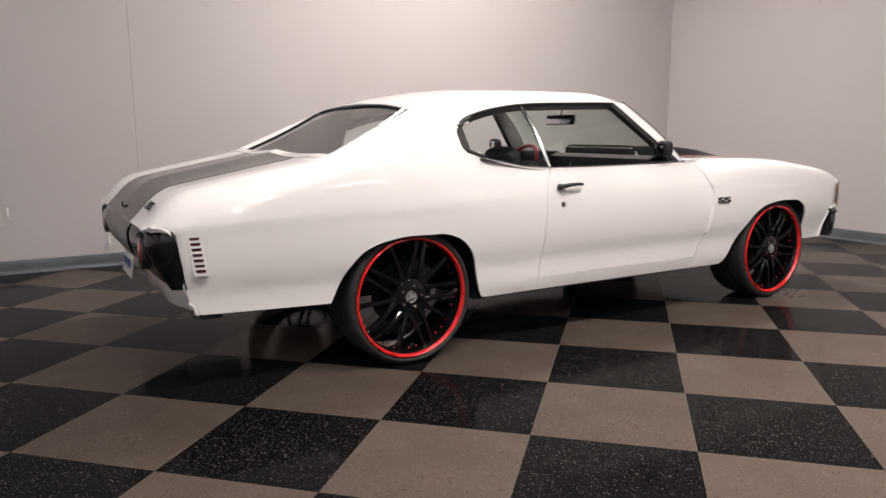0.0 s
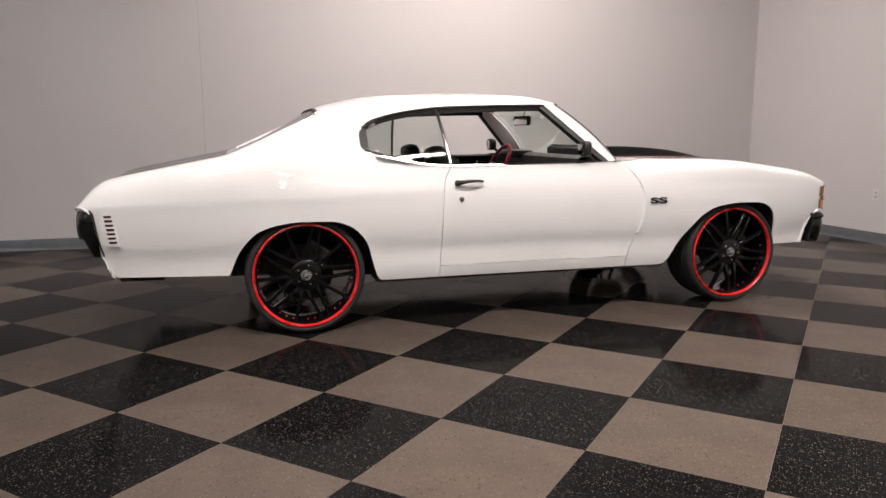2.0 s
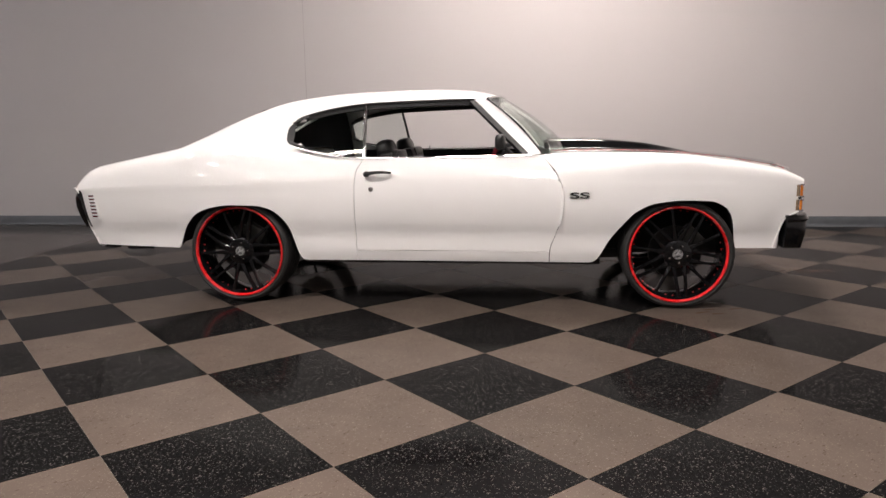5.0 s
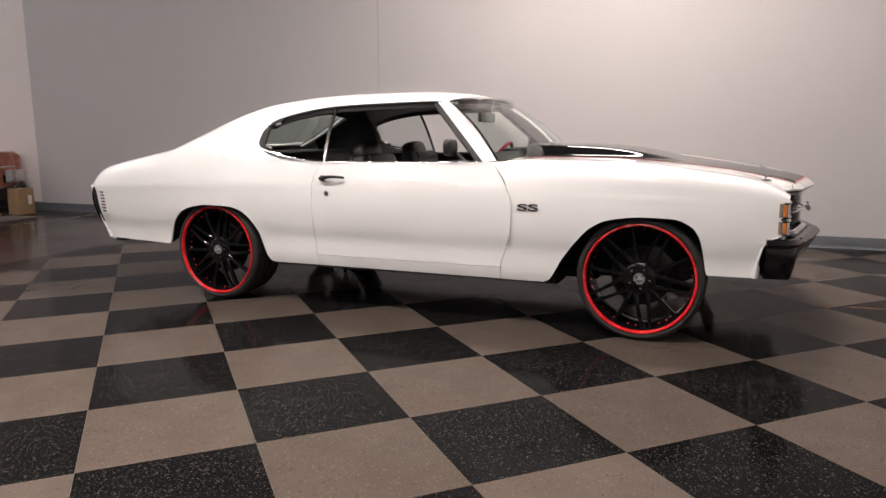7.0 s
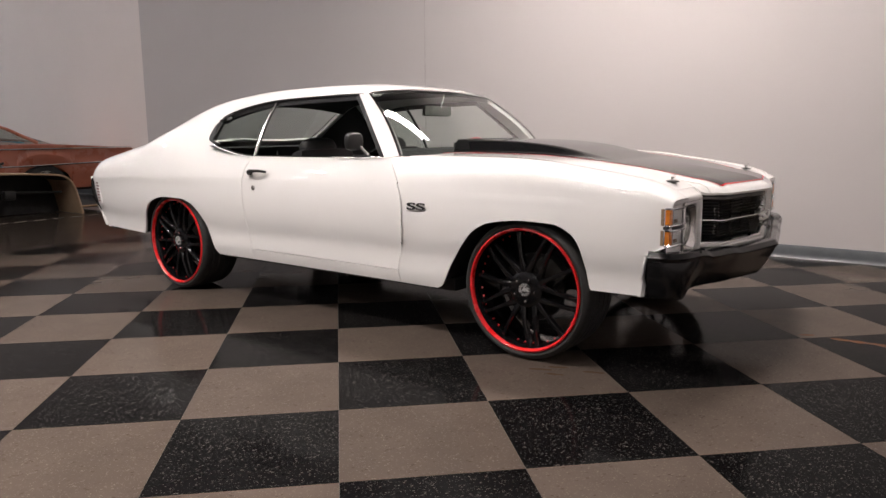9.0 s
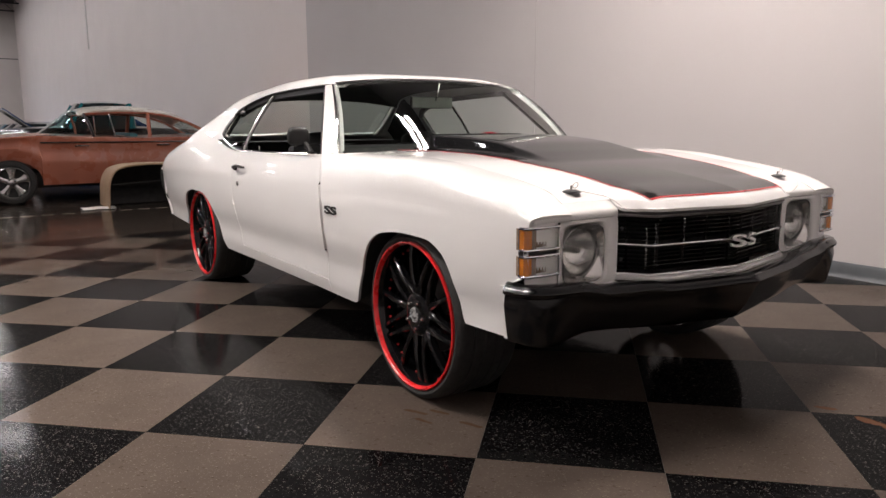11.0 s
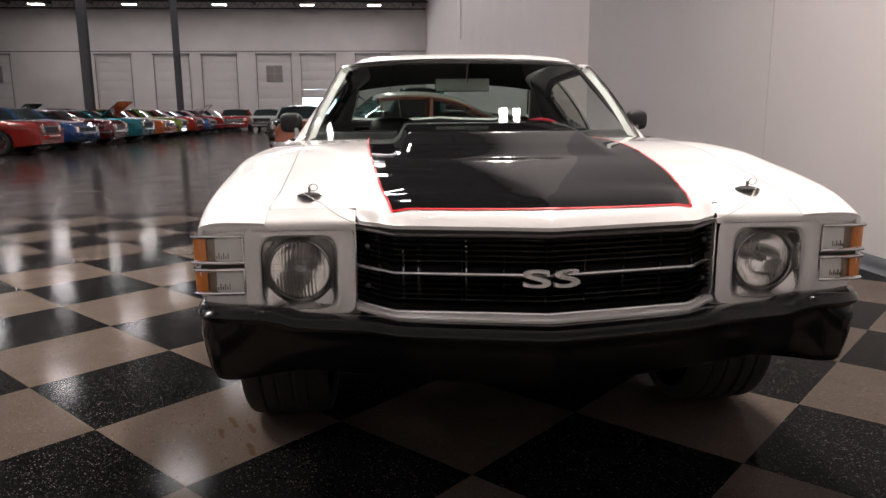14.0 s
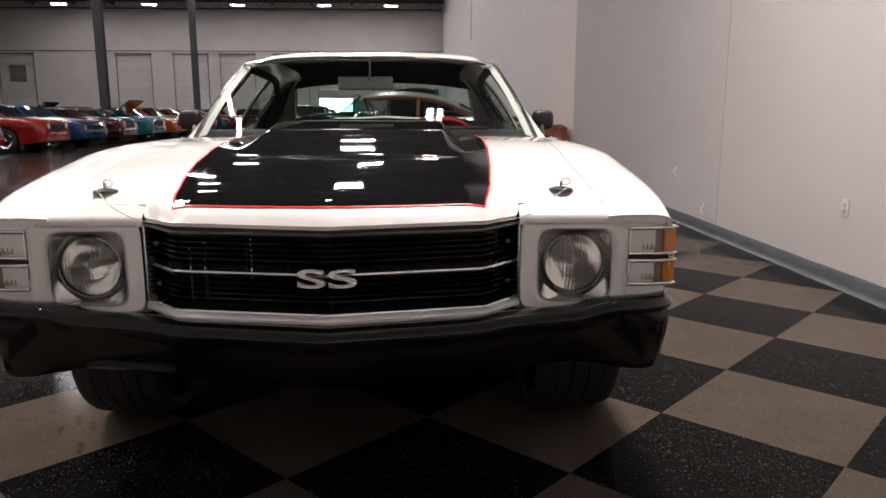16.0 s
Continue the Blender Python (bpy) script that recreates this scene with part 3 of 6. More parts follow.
def split(x):
    """Section parameters that run into the belt line and the drip rail."""
    c = upper_curve(-1.05, False)
    f = ease(-1.9, -1.05, x)
    return lerp(0.62, cut_t(c, BELT(-1.05)), f), lerp(0.85, cut_t(c, RAIL(-1.05)), f)


def stations(a, b, step=0.05, arch=None):
    xs = list(np.linspace(a, b, max(2, int(round(abs(b - a) / step)) + 1)))
    if arch is not None:
        c = np.linspace(arch.x[0] - 0.004, arch.x[-1] + 0.004, 2000)
        z = np.array([arch(v) for v in c])
        s = np.r_[0, np.cumsum(np.hypot(np.diff(c), np.diff(z)))]
        dense = np.interp(np.linspace(0, s[-1], 70), s, c)
        xs = [v for v in xs if v < arch.x[0] - 0.02 or v > arch.x[-1] + 0.02] + list(dense)
    return sorted(xs)


def flip(pts, s):
    return [[(x, -y if s > 0 else y, z) for x, y, z in row] for row in pts]


def quarter_rows():
    rows = []
    for x0 in stations(-2.63, -1.05, 0.04, R_ARCH):
        w = ease(-1.95, -2.63, x0)
        rows.append(column(lambda z, v: lerp(x0, REAR_X(z) if v < 0.5 else lerp(-2.60, -2.63, min(1, v * 2 - 1)), w if x0 < -1.95 else 0.0) if x0 > -2.625 else
                           (REAR_X(z) if v < 0.5 else lerp(REAR_X(0.76), -2.63, min(1.0, (v - 0.5) * 4))), x0))
    return rows


def quarter_front_rows():
    rows = []
    for k in range(15):
        s = k / 14
        x0 = lerp(-1.05, -0.60, s)
        rows.append(column(lambda z, v: lerp(-1.05, DOOR_R(z) - 0.004, s), x0, belt=True))
    return rows


def fender_rows():
    rows = []
    for x0 in stations(0.64, 2.15, 0.04, F_ARCH):
        a, b = ease(0.86, 0.64, x0), ease(1.80, 2.15, x0)
        rows.append(column(lambda z, v: lerp(lerp(x0, DOOR_F(z) + 0.004, a), FRONT_X(z) if v < 0.5 else lerp(2.124, 2.131, min(1.0, (v - 0.5) * 3)), b), x0, fender=True))
    return rows


def door_rows():
    rows = []
    for k in range(30):
        s = k / 29
        row = []
        x_mid = lerp(-0.61, 0.62, s)
        for j in range(NL + NU + 1):
            t = j / (NL + NU)
            z = lerp(0.359, CREASE(x_mid), t / 0.6) if t < 0.6 else None
            zg = z if z is not None else lerp(CREASE(x_mid), BELT(x_mid), (t - 0.6) / 0.4)
            x = lerp(DOOR_R(min(zg, 0.954)), DOOR_F(min(zg, 0.962)), s)
            if z is not None:
                row.append((x, -side_y(x, z), z))
            else:
                c = upper_curve(x, False)
                y, zz = bez(*c, (t - 0.6) / 0.4 * cut_t(c, BELT(x)))
                row.append((x, -y, zz))
        rows.append(row)
    return rows


def rocker_rows():
    rows = []
    for x in np.linspace(-0.623, 0.625, 16):
        rows.append([(x, -side_y(x, z), z) for z in np.linspace(0.286, 0.3545, 5)] )
    return rows


Q1, Q2, FR, DR, RK = quarter_rows(), quarter_front_rows(), fender_rows(), door_rows(), rocker_rows()
doors = {}
for s in (-1, 1):
    solid(part("fender", grid(flip(FR, s)), WHITE, car), 0.012)
    doors[s] = solid(part("door", grid(flip(DR, s)), WHITE, car), 0.03)
    solid(part("rocker_panel", grid(flip(RK, s)), WHITE, car), 0.012)

# roof skin
ROOF_Z = Curve((-1.31, 1.312), (-1.25, 1.332), (-1.139, 1.360), (-0.978, 1.388), (-0.778, 1.407), (-0.578, 1.414), (-0.379, 1.416), (-0.18, 1.414), (0.019, 1.406), (0.139, 1.389),
               (0.219, 1.368), (0.29, 1.343))


def roof_point(x, v):
    """v: -1 to 1 across."""
    return (x, EDGE_Y(x) * v, lerp(ROOF_Z(x), EDGE_Z(x), abs(v) ** lerp(2.2, 3.2, ease(-0.6, 0.1, x))))


def rail_point(x, s, t=0.0):
    """On the roof side: t 0 at the drip rail to 1 at the crown edge."""
    c = upper_curve(x, False)
    y, z = bez(*c, lerp(cut_t(c, RAIL(x)), 1.0, t))
    return (x, s * y, z)


def bow(x, v):
    return 0.05 * ease(0.0, 0.245, x) * (1 - v * v)


bm = bmesh.new()
rows = []
BAND = [float(v) for v in np.linspace(-1.05, 0.245, 34)]
SAIL = [r[-1][0] for r in Q1 if r[-1][0] > -1.31]
for x in sorted(set([round(v, 5) for v in SAIL + BAND])):
    rows.append([(x + bow(x, v), *roof_point(x, v)[1:]) for v in np.linspace(-1, 1, 33)])
add_grid(bm, rows)
for s in (-1, 1):
    add_grid(bm, [[rail_point(x, s, t) for t in np.linspace(0, 1, 8)] for x in BAND])
    add_grid(bm, [r[:NL + NU + 1] for r in flip(Q1, s)])
    add_grid(bm, [r[NL + NU:NL + NU + 6] for r in flip(Q1, s) if r[-1][0] <= -1.045])
    add_grid(bm, [r[NL + NU + 5:] for r in flip(Q1, s)])
    add_grid(bm, flip(Q2, s))
bmesh.ops.remove_doubles(bm, verts=bm.verts[:], dist=0.0008)
shell = solid(part("body_shell", bm, WHITE, car, "white roof and rear quarters in one piece", angle=50), 0.014)
part("headliner", grid([[(x, y * 0.97, z - 0.035) for x, y, z in r] for r in rows[2:-2]]), HEADLINER, car)


# pillars and window frames
BRIGHT = mat("satin_bright_metal", (0.60, 0.60, 0.59), 0.18, metal=1.0, vary=0.05)


def bar(line, widths, thick, out=0.0):
    """A flat bar between two side lines: line gives (outer, inner) point pairs."""
    rows = []
    for a, b in line:
        a, b = Vector(a), Vector(b)
        n = Vector((0.35, -1.0 if a.y < 0 else 1.0, 0.45)).normalized()
        rows.append([(a + n * out).to_tuple(), (b + n * out).to_tuple(), (b + n * (out - thick)).to_tuple(), (a + n * (out - thick)).to_tuple()])
    bm = bmesh.new()
    vs = add_grid(bm, rows, False, True)
    bm.faces.new(vs[0][::-1])
    bm.faces.new(vs[-1])
    return bm


def ws_point(u, v):
    """Windshield: u -1 to 1 across, v 0 at the cowl to 1 at the roof."""
    half = lerp(0.795, 0.637, v)
    x_edge, x_mid = lerp(0.580, 0.218, v), lerp(0.80, 0.300, v)
    z_edge, z_mid = lerp(0.968, 1.320, v), lerp(0.972, 1.349, v)
    k = 1 - abs(u) ** 2.9
    bulge = 0.018 * math.sin(math.pi * v)
    return (lerp(x_edge, x_mid, k) + bulge, half * u, lerp(z_edge, z_mid, k) + bulge)


part("windshield", grid([[ws_point(u, v) for u in np.linspace(-1, 1, 25)] for v in np.linspace(0, 1, 13)]), TINTED, car, "lightly green tinted windshield glass").visible_shadow = False
for s in (-1, 1):
    line = []
    for v in np.linspace(0, 1, 9):
        p = Vector(ws_point(s, v))
        o = Vector((lerp(0.505, 0.135, v), s * lerp(0.855, 0.645, v), lerp(0.960, 1.318, v)))
        line.append((o, p))
    part("windshield_pillar", bar(line, 0, 0.04, 0.008), WHITE, car)
    part("pillar_trim", bar([(b + (a - b) * 0.14, b) for a, b in line], 0, 0.016, 0.013), CHROME, car, "thin chrome windshield moulding")
    part("pillar_seal", bar([(a + Vector((-0.028, 0, -0.012)), a) for a, b in line], 0, 0.03, 0.004), TRIM_BLACK, car)
    # drip rail and black roof-side frame over the door and quarter glass
    rail = [tuple(Vector(rail_point(x, s)) + Vector((0, s * 0.006, 0.0))) for x in np.linspace(-1.04, 0.15, 30)]
    part("drip_rail", tube(rail, 0.007, 6), TRIM_BLACK, car)
    frame_rows = []
    for x in np.linspace(-1.04, 0.14, 30):
        _, y, z = rail_point(x, s)
        frame_rows.append([(x, y, z), (x, y + s * 0.004, z - 0.035), (x, y - s * 0.028, z - 0.037), (x, y - s * 0.03, z - 0.005)])
    bm = bmesh.new()
    add_grid(bm, frame_rows, False, True)
    part("window_frame", bm, TRIM_BLACK, car)
part("header_trim", tube([tuple(Vector(ws_point(u, 1.0)) + Vector((0.006, 0, 0.004))) for u in np.linspace(-1, 1, 25)], 0.010, 6), CHROME, car, "chrome windshield header moulding")


def glass_on_side(x, z, s, inset):
    c = upper_curve(x, False)
    y = bez(*c, cut_t(c, z))[0]
    return (x, s * (y - inset), z)


for s in (-1, 1):
    # quarter window: sloping glass behind the chrome divider
    rows = []
    for k in np.linspace(0, 1, 12):
        row = []
        for v in np.linspace(0, 1, 8):
            xr, xf = lerp(-1.065, -1.065, v), lerp(-0.555, -0.587, v)
            x = lerp(xr, xf, k)
            z = lerp(BELT(x) - 0.01, RAIL(x) - 0.02, v)
            row.append(glass_on_side(x, z, s, 0.022))
        rows.append(row)
    part("quarter_window", grid(rows), CLEAR, car, "fixed clear quarter glass").visible_shadow = False
    part("window_divider", tube([glass_on_side(lerp(-0.552, -0.585, v), lerp(0.953, 1.285, v), s, 0.010) for v in np.linspace(0, 1, 6)], 0.0115, 8), BRIGHT, car, "slim bright window divider")
    belt = [glass_on_side(x, BELT(x) + 0.002, s, 0.004) for x in np.linspace(-1.035, 0.50, 34)]
    part("belt_trim", tube(belt, 0.006, 6), CHROME, car, "thin bright belt moulding")
    back = [glass_on_side(-1.042, z, s, 0.004) for z in np.linspace(1.045, 1.195, 6)]
    part("quarter_trim", tube(back, 0.006, 6), TRIM_BLACK, car, "black moulding behind the quarter glass")
    rows = []
    for k in np.linspace(0, 1, 12):
        x = lerp(-1.040, -1.086, k)
        r = 0.045 * (1 - math.sqrt(1 - (max(0.0, k - 0.2) / 0.8) ** 2 * 0.98))
        rows.append([glass_on_side(x, z, s, -0.0025) for z in np.linspace(BELT(max(x, -1.05)) + 0.004 + r, RAIL(max(x, -1.06)) - 0.002 - r, 10)])
    part("quarter_seal", grid(rows), TRIM_BLACK, car)
    for edge, lift in ((BELT, 0.010), (RAIL, -0.012)):
        part("corner_seal", tube([glass_on_side(x, edge(max(x, -1.05)) + lift, s, 0.004) for x in np.linspace(-1.060, -0.960, 7)], 0.0125, 8), TRIM_BLACK, car)

# rear window and deck
def back_point(u, v):
    """Rear glass: v 0 at the deck, 1 at the roof."""
    x = lerp(-1.79, -1.30, v) - 0.02 * (1 - u * u) * (1 - v)
    half = lerp(0.735, 0.645, v)
    z = lerp(1.030, 1.303, v) - 0.012 * math.sin(math.pi * v)
    return (x, half * u, z - 0.03 * abs(u) ** 3 * (1 - v) * 0.3 - 0.040 * abs(u) ** 3 * v)


part("rear_window", grid([[back_point(u, v) for u in np.linspace(-1, 1, 21)] for v in np.linspace(0, 1, 10)]), TINTED, car, "sloping tinted rear glass").visible_shadow = False
for s in (-1, 1):
    rows = []
    for v in np.linspace(0, 1, 14):
        x = lerp(-1.80, -1.29, v)
        a, b = Vector((x, s * EDGE_Y(x), EDGE_Z(x))), Vector(back_point(s * 0.97, v))
        rows.append([tuple(a), tuple(a.lerp(b, 0.5) + Vector((0, 0, 0.004))), tuple(b + Vector((0, 0, -0.012)))])
    solid(part("sail_inner", grid(rows), WHITE, car), 0.01)
    part("rear_window_trim", tube([tuple(Vector(back_point(s * 0.96, v)) + Vector((0, 0, 0.006))) for v in np.linspace(0, 1, 12)], 0.008, 6), CHROME, car)
part("rear_window_trim", tube([tuple(Vector(back_point(u * 0.96, 0)) + Vector((0, 0, 0.006))) for u in np.linspace(-1, 1, 15)], 0.008, 6), CHROME, car)
part("rear_window_trim", tube([tuple(Vector(back_point(u * 0.88, 1)) + Vector((-0.012, 0, 0.0))) for u in np.linspace(-1, 1, 15)], 0.006, 6), TRIM_BLACK, car)


def deck_z(x, y):
    e = EDGE_Y(x)
    u = min(1.0, abs(y) / e)
    return EDGE_Z(x) + (0.010 - 0.016 * math.sin(math.pi * u)) * (1 - u ** 4) * ease(-2.63, -2.4, x)


DXS = [-2.63, -2.61, -2.58, -2.55, -2.51, -2.46, -2.40, -2.3, -2.2, -2.1, -2.0, -1.9, -1.84, -1.79]
YV = np.linspace(-1, 1, 31)
solid(part("deck_lid", grid([[(x, EDGE_Y(x) * v, deck_z(x, EDGE_Y(x) * v)) for v in YV] for x in DXS]), WHITE, car), 0.015)
solid(part("deck_stripe", grid([[(x, 0.45 * v, deck_z(x, 0.45 * v) + 0.003) for v in YV] for x in DXS[:-1]]), STRIPE, car, "wide black stripe over the deck lid"), 0.002)
part("deck_seam", tube([(-1.835, y, deck_z(-1.835, y) + 0.001) for y in np.linspace(-0.74, 0.74, 15)], 0.002, 4), TRIM_BLACK, car)

# hood with raised rear-facing scoop, black stripe and red pinstripe
HOOD_C = Curve((0.62, 0.982), (0.9, 0.985), (1.2, 0.978), (1.45, 0.964), (1.68, 0.942), (1.865, 0.921), (2.0, 0.903), (2.1, 0.887), (2.2, 0.868), (2.25, 0.852), (2.283, 0.834), (2.302, 0.812))
SCOOP = Curve((0.55, 0.068), (0.75, 0.066), (1.0, 0.060), (1.25, 0.045), (1.42, 0.024), (1.56, 0.006), (1.64, 0.0), (2.4, 0.0))


def hood_front(y):
    y = abs(y)
    if y > 0.5005:
        return 2.076
    return float(np.interp(y, (0.0, 0.40, 0.49, 0.50), (2.302, 2.215, 2.125, 2.10)))


def hood_z(x, y):
    e = FEND_Y(min(x, 2.076)) - 0.003
    u = min(1.0, abs(y) / e)
    back = 2.302 - float(np.interp(abs(y), (0.0, 0.36, 0.44, 0.50), (2.302, 2.222, 2.176, 2.102)))
    base = lerp(HOOD_C(x + back * ease(1.75, 2.1, x)), FEND_Z(min(x, 2.076)), u ** 2.2 * (1 - ease(2.0, 2.09, x) * ease(0.54, 0.48, abs(y))))
    base = lerp(base, FEND_Z(min(x, 2.076)), ease(1.95, 2.076, x) * ease(0.485, 0.53, abs(y)))
    k = ease(0.40, 0.325, abs(y))
    return base + SCOOP(x) * k


HY = sorted(set([round(v, 4) for v in np.linspace(-0.44, 0.44, 41)] + [s * v for s in (-1, 1) for v in (0.455, 0.47, 0.485, 0.4925, 0.50, 0.501, 0.53, 0.56, 0.6, 0.65, 0.69, 1.0)] + [s * v for s in (-1, 1) for v in (0.325, 0.34, 0.36, 0.38, 0.40)]))
HS = [k / 36 for k in range(34)] + [0.932, 0.948, 0.962, 0.974, 0.984, 0.992, 1.0]


def hood_row(s, lift=0.0, inset=0.0):
    row = []
    for y in HY:
        x = lerp(0.63, hood_front(y), s)
        yy = y if abs(y) < 0.9 else math.copysign(FEND_Y(x) - 0.003, y)
        row.append((x, yy, hood_z(x, yy) + lift))
    return row


bm = bmesh.new()
hv = add_grid(bm, [hood_row(s) for s in HS])
# rolled front edge
nose_row = hv[-1]
low = [bm.verts.new((v.co.x - 0.004, v.co.y, v.co.z - 0.010)) for v in nose_row]
for k in range(len(low) - 1):
    bm.faces.new([nose_row[k], low[k], low[k + 1], nose_row[k + 1]])
solid(part("hood", bm, WHITE, car), 0.012)
STRIPE_Y = Curve((0.62, 0.50), (1.0, 0.495), (1.4, 0.480), (1.8, 0.452), (2.05, 0.424), (2.17, 0.402))


def stripe_front(v):
    return 2.250 - 0.080 * abs(v) ** 1.1


srows = []
for s in np.linspace(0, 1, 60):
    row = []
    for v in np.linspace(-1, 1, 81):
        x = lerp(0.632, stripe_front(v), s)
        y = STRIPE_Y(x) * v
        row.append((x, y, hood_z(x, y) + 0.0022))
    srows.append(row)
part("hood_stripe", grid(srows), STRIPE, car, "wide gloss black hood stripe")
def pin_edge(x, side):
    y = side * STRIPE_Y(x)
    return [(x, y - 0.0026, hood_z(x, y) + 0.0028), (x, y + 0.0026, hood_z(x, y) + 0.0028)]


for side in (-1, 1):
    solid(part("pinstripe", grid([pin_edge(x, side) for x in np.linspace(0.64, stripe_front(1), 60)]), RED_PIN, car, "thin red pinstripe beside the hood stripe"), 0.001)
nose = []
for v in np.linspace(-1, 1, 41):
    x = stripe_front(v)
    y = STRIPE_Y(x) * v
    nose.append([(x - 0.0035, y, hood_z(x - 0.0035, y) + 0.0028), (x + 0.0035, y, hood_z(x + 0.0035, y) + 0.0028)])
solid(part("pinstripe", grid(nose), RED_PIN, car, "thin red pinstripe at the front of the hood stripe"), 0.001)
# scoop mouth at the rear
part("scoop_mouth", box((0.60, -0.345, 0.985), (0.633, 0.345, 1.035), 0.006), DARK, car)
part("scoop_lip", tube([(0.628, y, hood_z(0.64, y) + 0.002) for y in np.linspace(-0.36, 0.36, 25)], 0.006, 6), STRIPE, car)
part("cowl_panel", grid([[(x, y, lerp(0.955, 0.968, (x - 0.52) / 0.12) - 0.02) for y in np.linspace(-0.79, 0.79, 9)] for x in np.linspace(0.50, 0.82, 5)]), TRIM_BLACK, car)


# ---- front end of the coupe ----

def squircle(cy, cz, hy, hz, k, n=64, e=5.0):
    a = k * math.tau / n
    c, s = math.cos(a), math.sin(a)
    return cy + hy * math.copysign(abs(c) ** (2 / e), c), cz + hz * math.copysign(abs(s) ** (2 / e), s)


def face_x(y):
    return 2.114 + 0.012 * ease(0.752, 0.795, y)


def grille_x(y):
    return float(np.interp(abs(y), (0.0, 0.40, 0.508), (2.262, 2.188, 2.096)))


def grille_z(z0, y):
    return z0 + 0.006 * ease(0.38, 0.50, abs(y))


LAMP_GLASS = glass_mat("headlight_glass", (0.96, 0.97, 0.96))
REFLECTOR = mat("silvered_reflector", (0.92, 0.91, 0.89), 0.10, metal=0.95, vary=0.06, scale=18, bump=0.12, bump_scale=40)


def fluted_lens():
    """Clear pressed glass with upright flutes and a coarse prism block."""
    m = bpy.data.materials.new("fluted_headlight_lens")
    m.use_nodes = True
    nt = m.node_tree
    b = nt.nodes["Principled BSDF"]
    b.inputs["Base Color"].default_value = (0.97, 0.97, 0.96, 1)
    b.inputs["Roughness"].default_value = 0.03
    b.inputs["IOR"].default_value = 1.18
    b.inputs["Transmission Weight"].default_value = 1.0
    b.inputs["Coat Weight"].default_value = 0.6
    coord = nt.nodes.new("ShaderNodeTexCoord").outputs["Object"]
    wave = nt.nodes.new("ShaderNodeTexWave")
    wave.bands_direction = "Y"
    wave.inputs["Scale"].default_value = 32.0
    nt.links.new(coord, wave.inputs["Vector"])
    rows = nt.nodes.new("ShaderNodeTexBrick")
    rows.inputs["Scale"].default_value = 26.0
    rows.inputs["Mortar Size"].default_value = 0.05
    turn = nt.nodes.new("ShaderNodeMapping")
    turn.inputs["Rotation"].default_value = (radians(90), 0, radians(90))
    nt.links.new(coord, turn.inputs["Vector"])
    nt.links.new(turn.outputs["Vector"], rows.inputs["Vector"])
    bn = nt.nodes.new("ShaderNodeBump")
    bn.inputs["Strength"].default_value, bn.inputs["Distance"].default_value = 0.5, 0.004
    nt.links.new(link_math(nt, "ADD", wave.outputs["Fac"], link_math(nt, "MULTIPLY", rows.outputs["Fac"], 0.6)), bn.inputs["Height"])
    nt.links.new(bn.outputs["Normal"], b.inputs["Normal"])
    return m


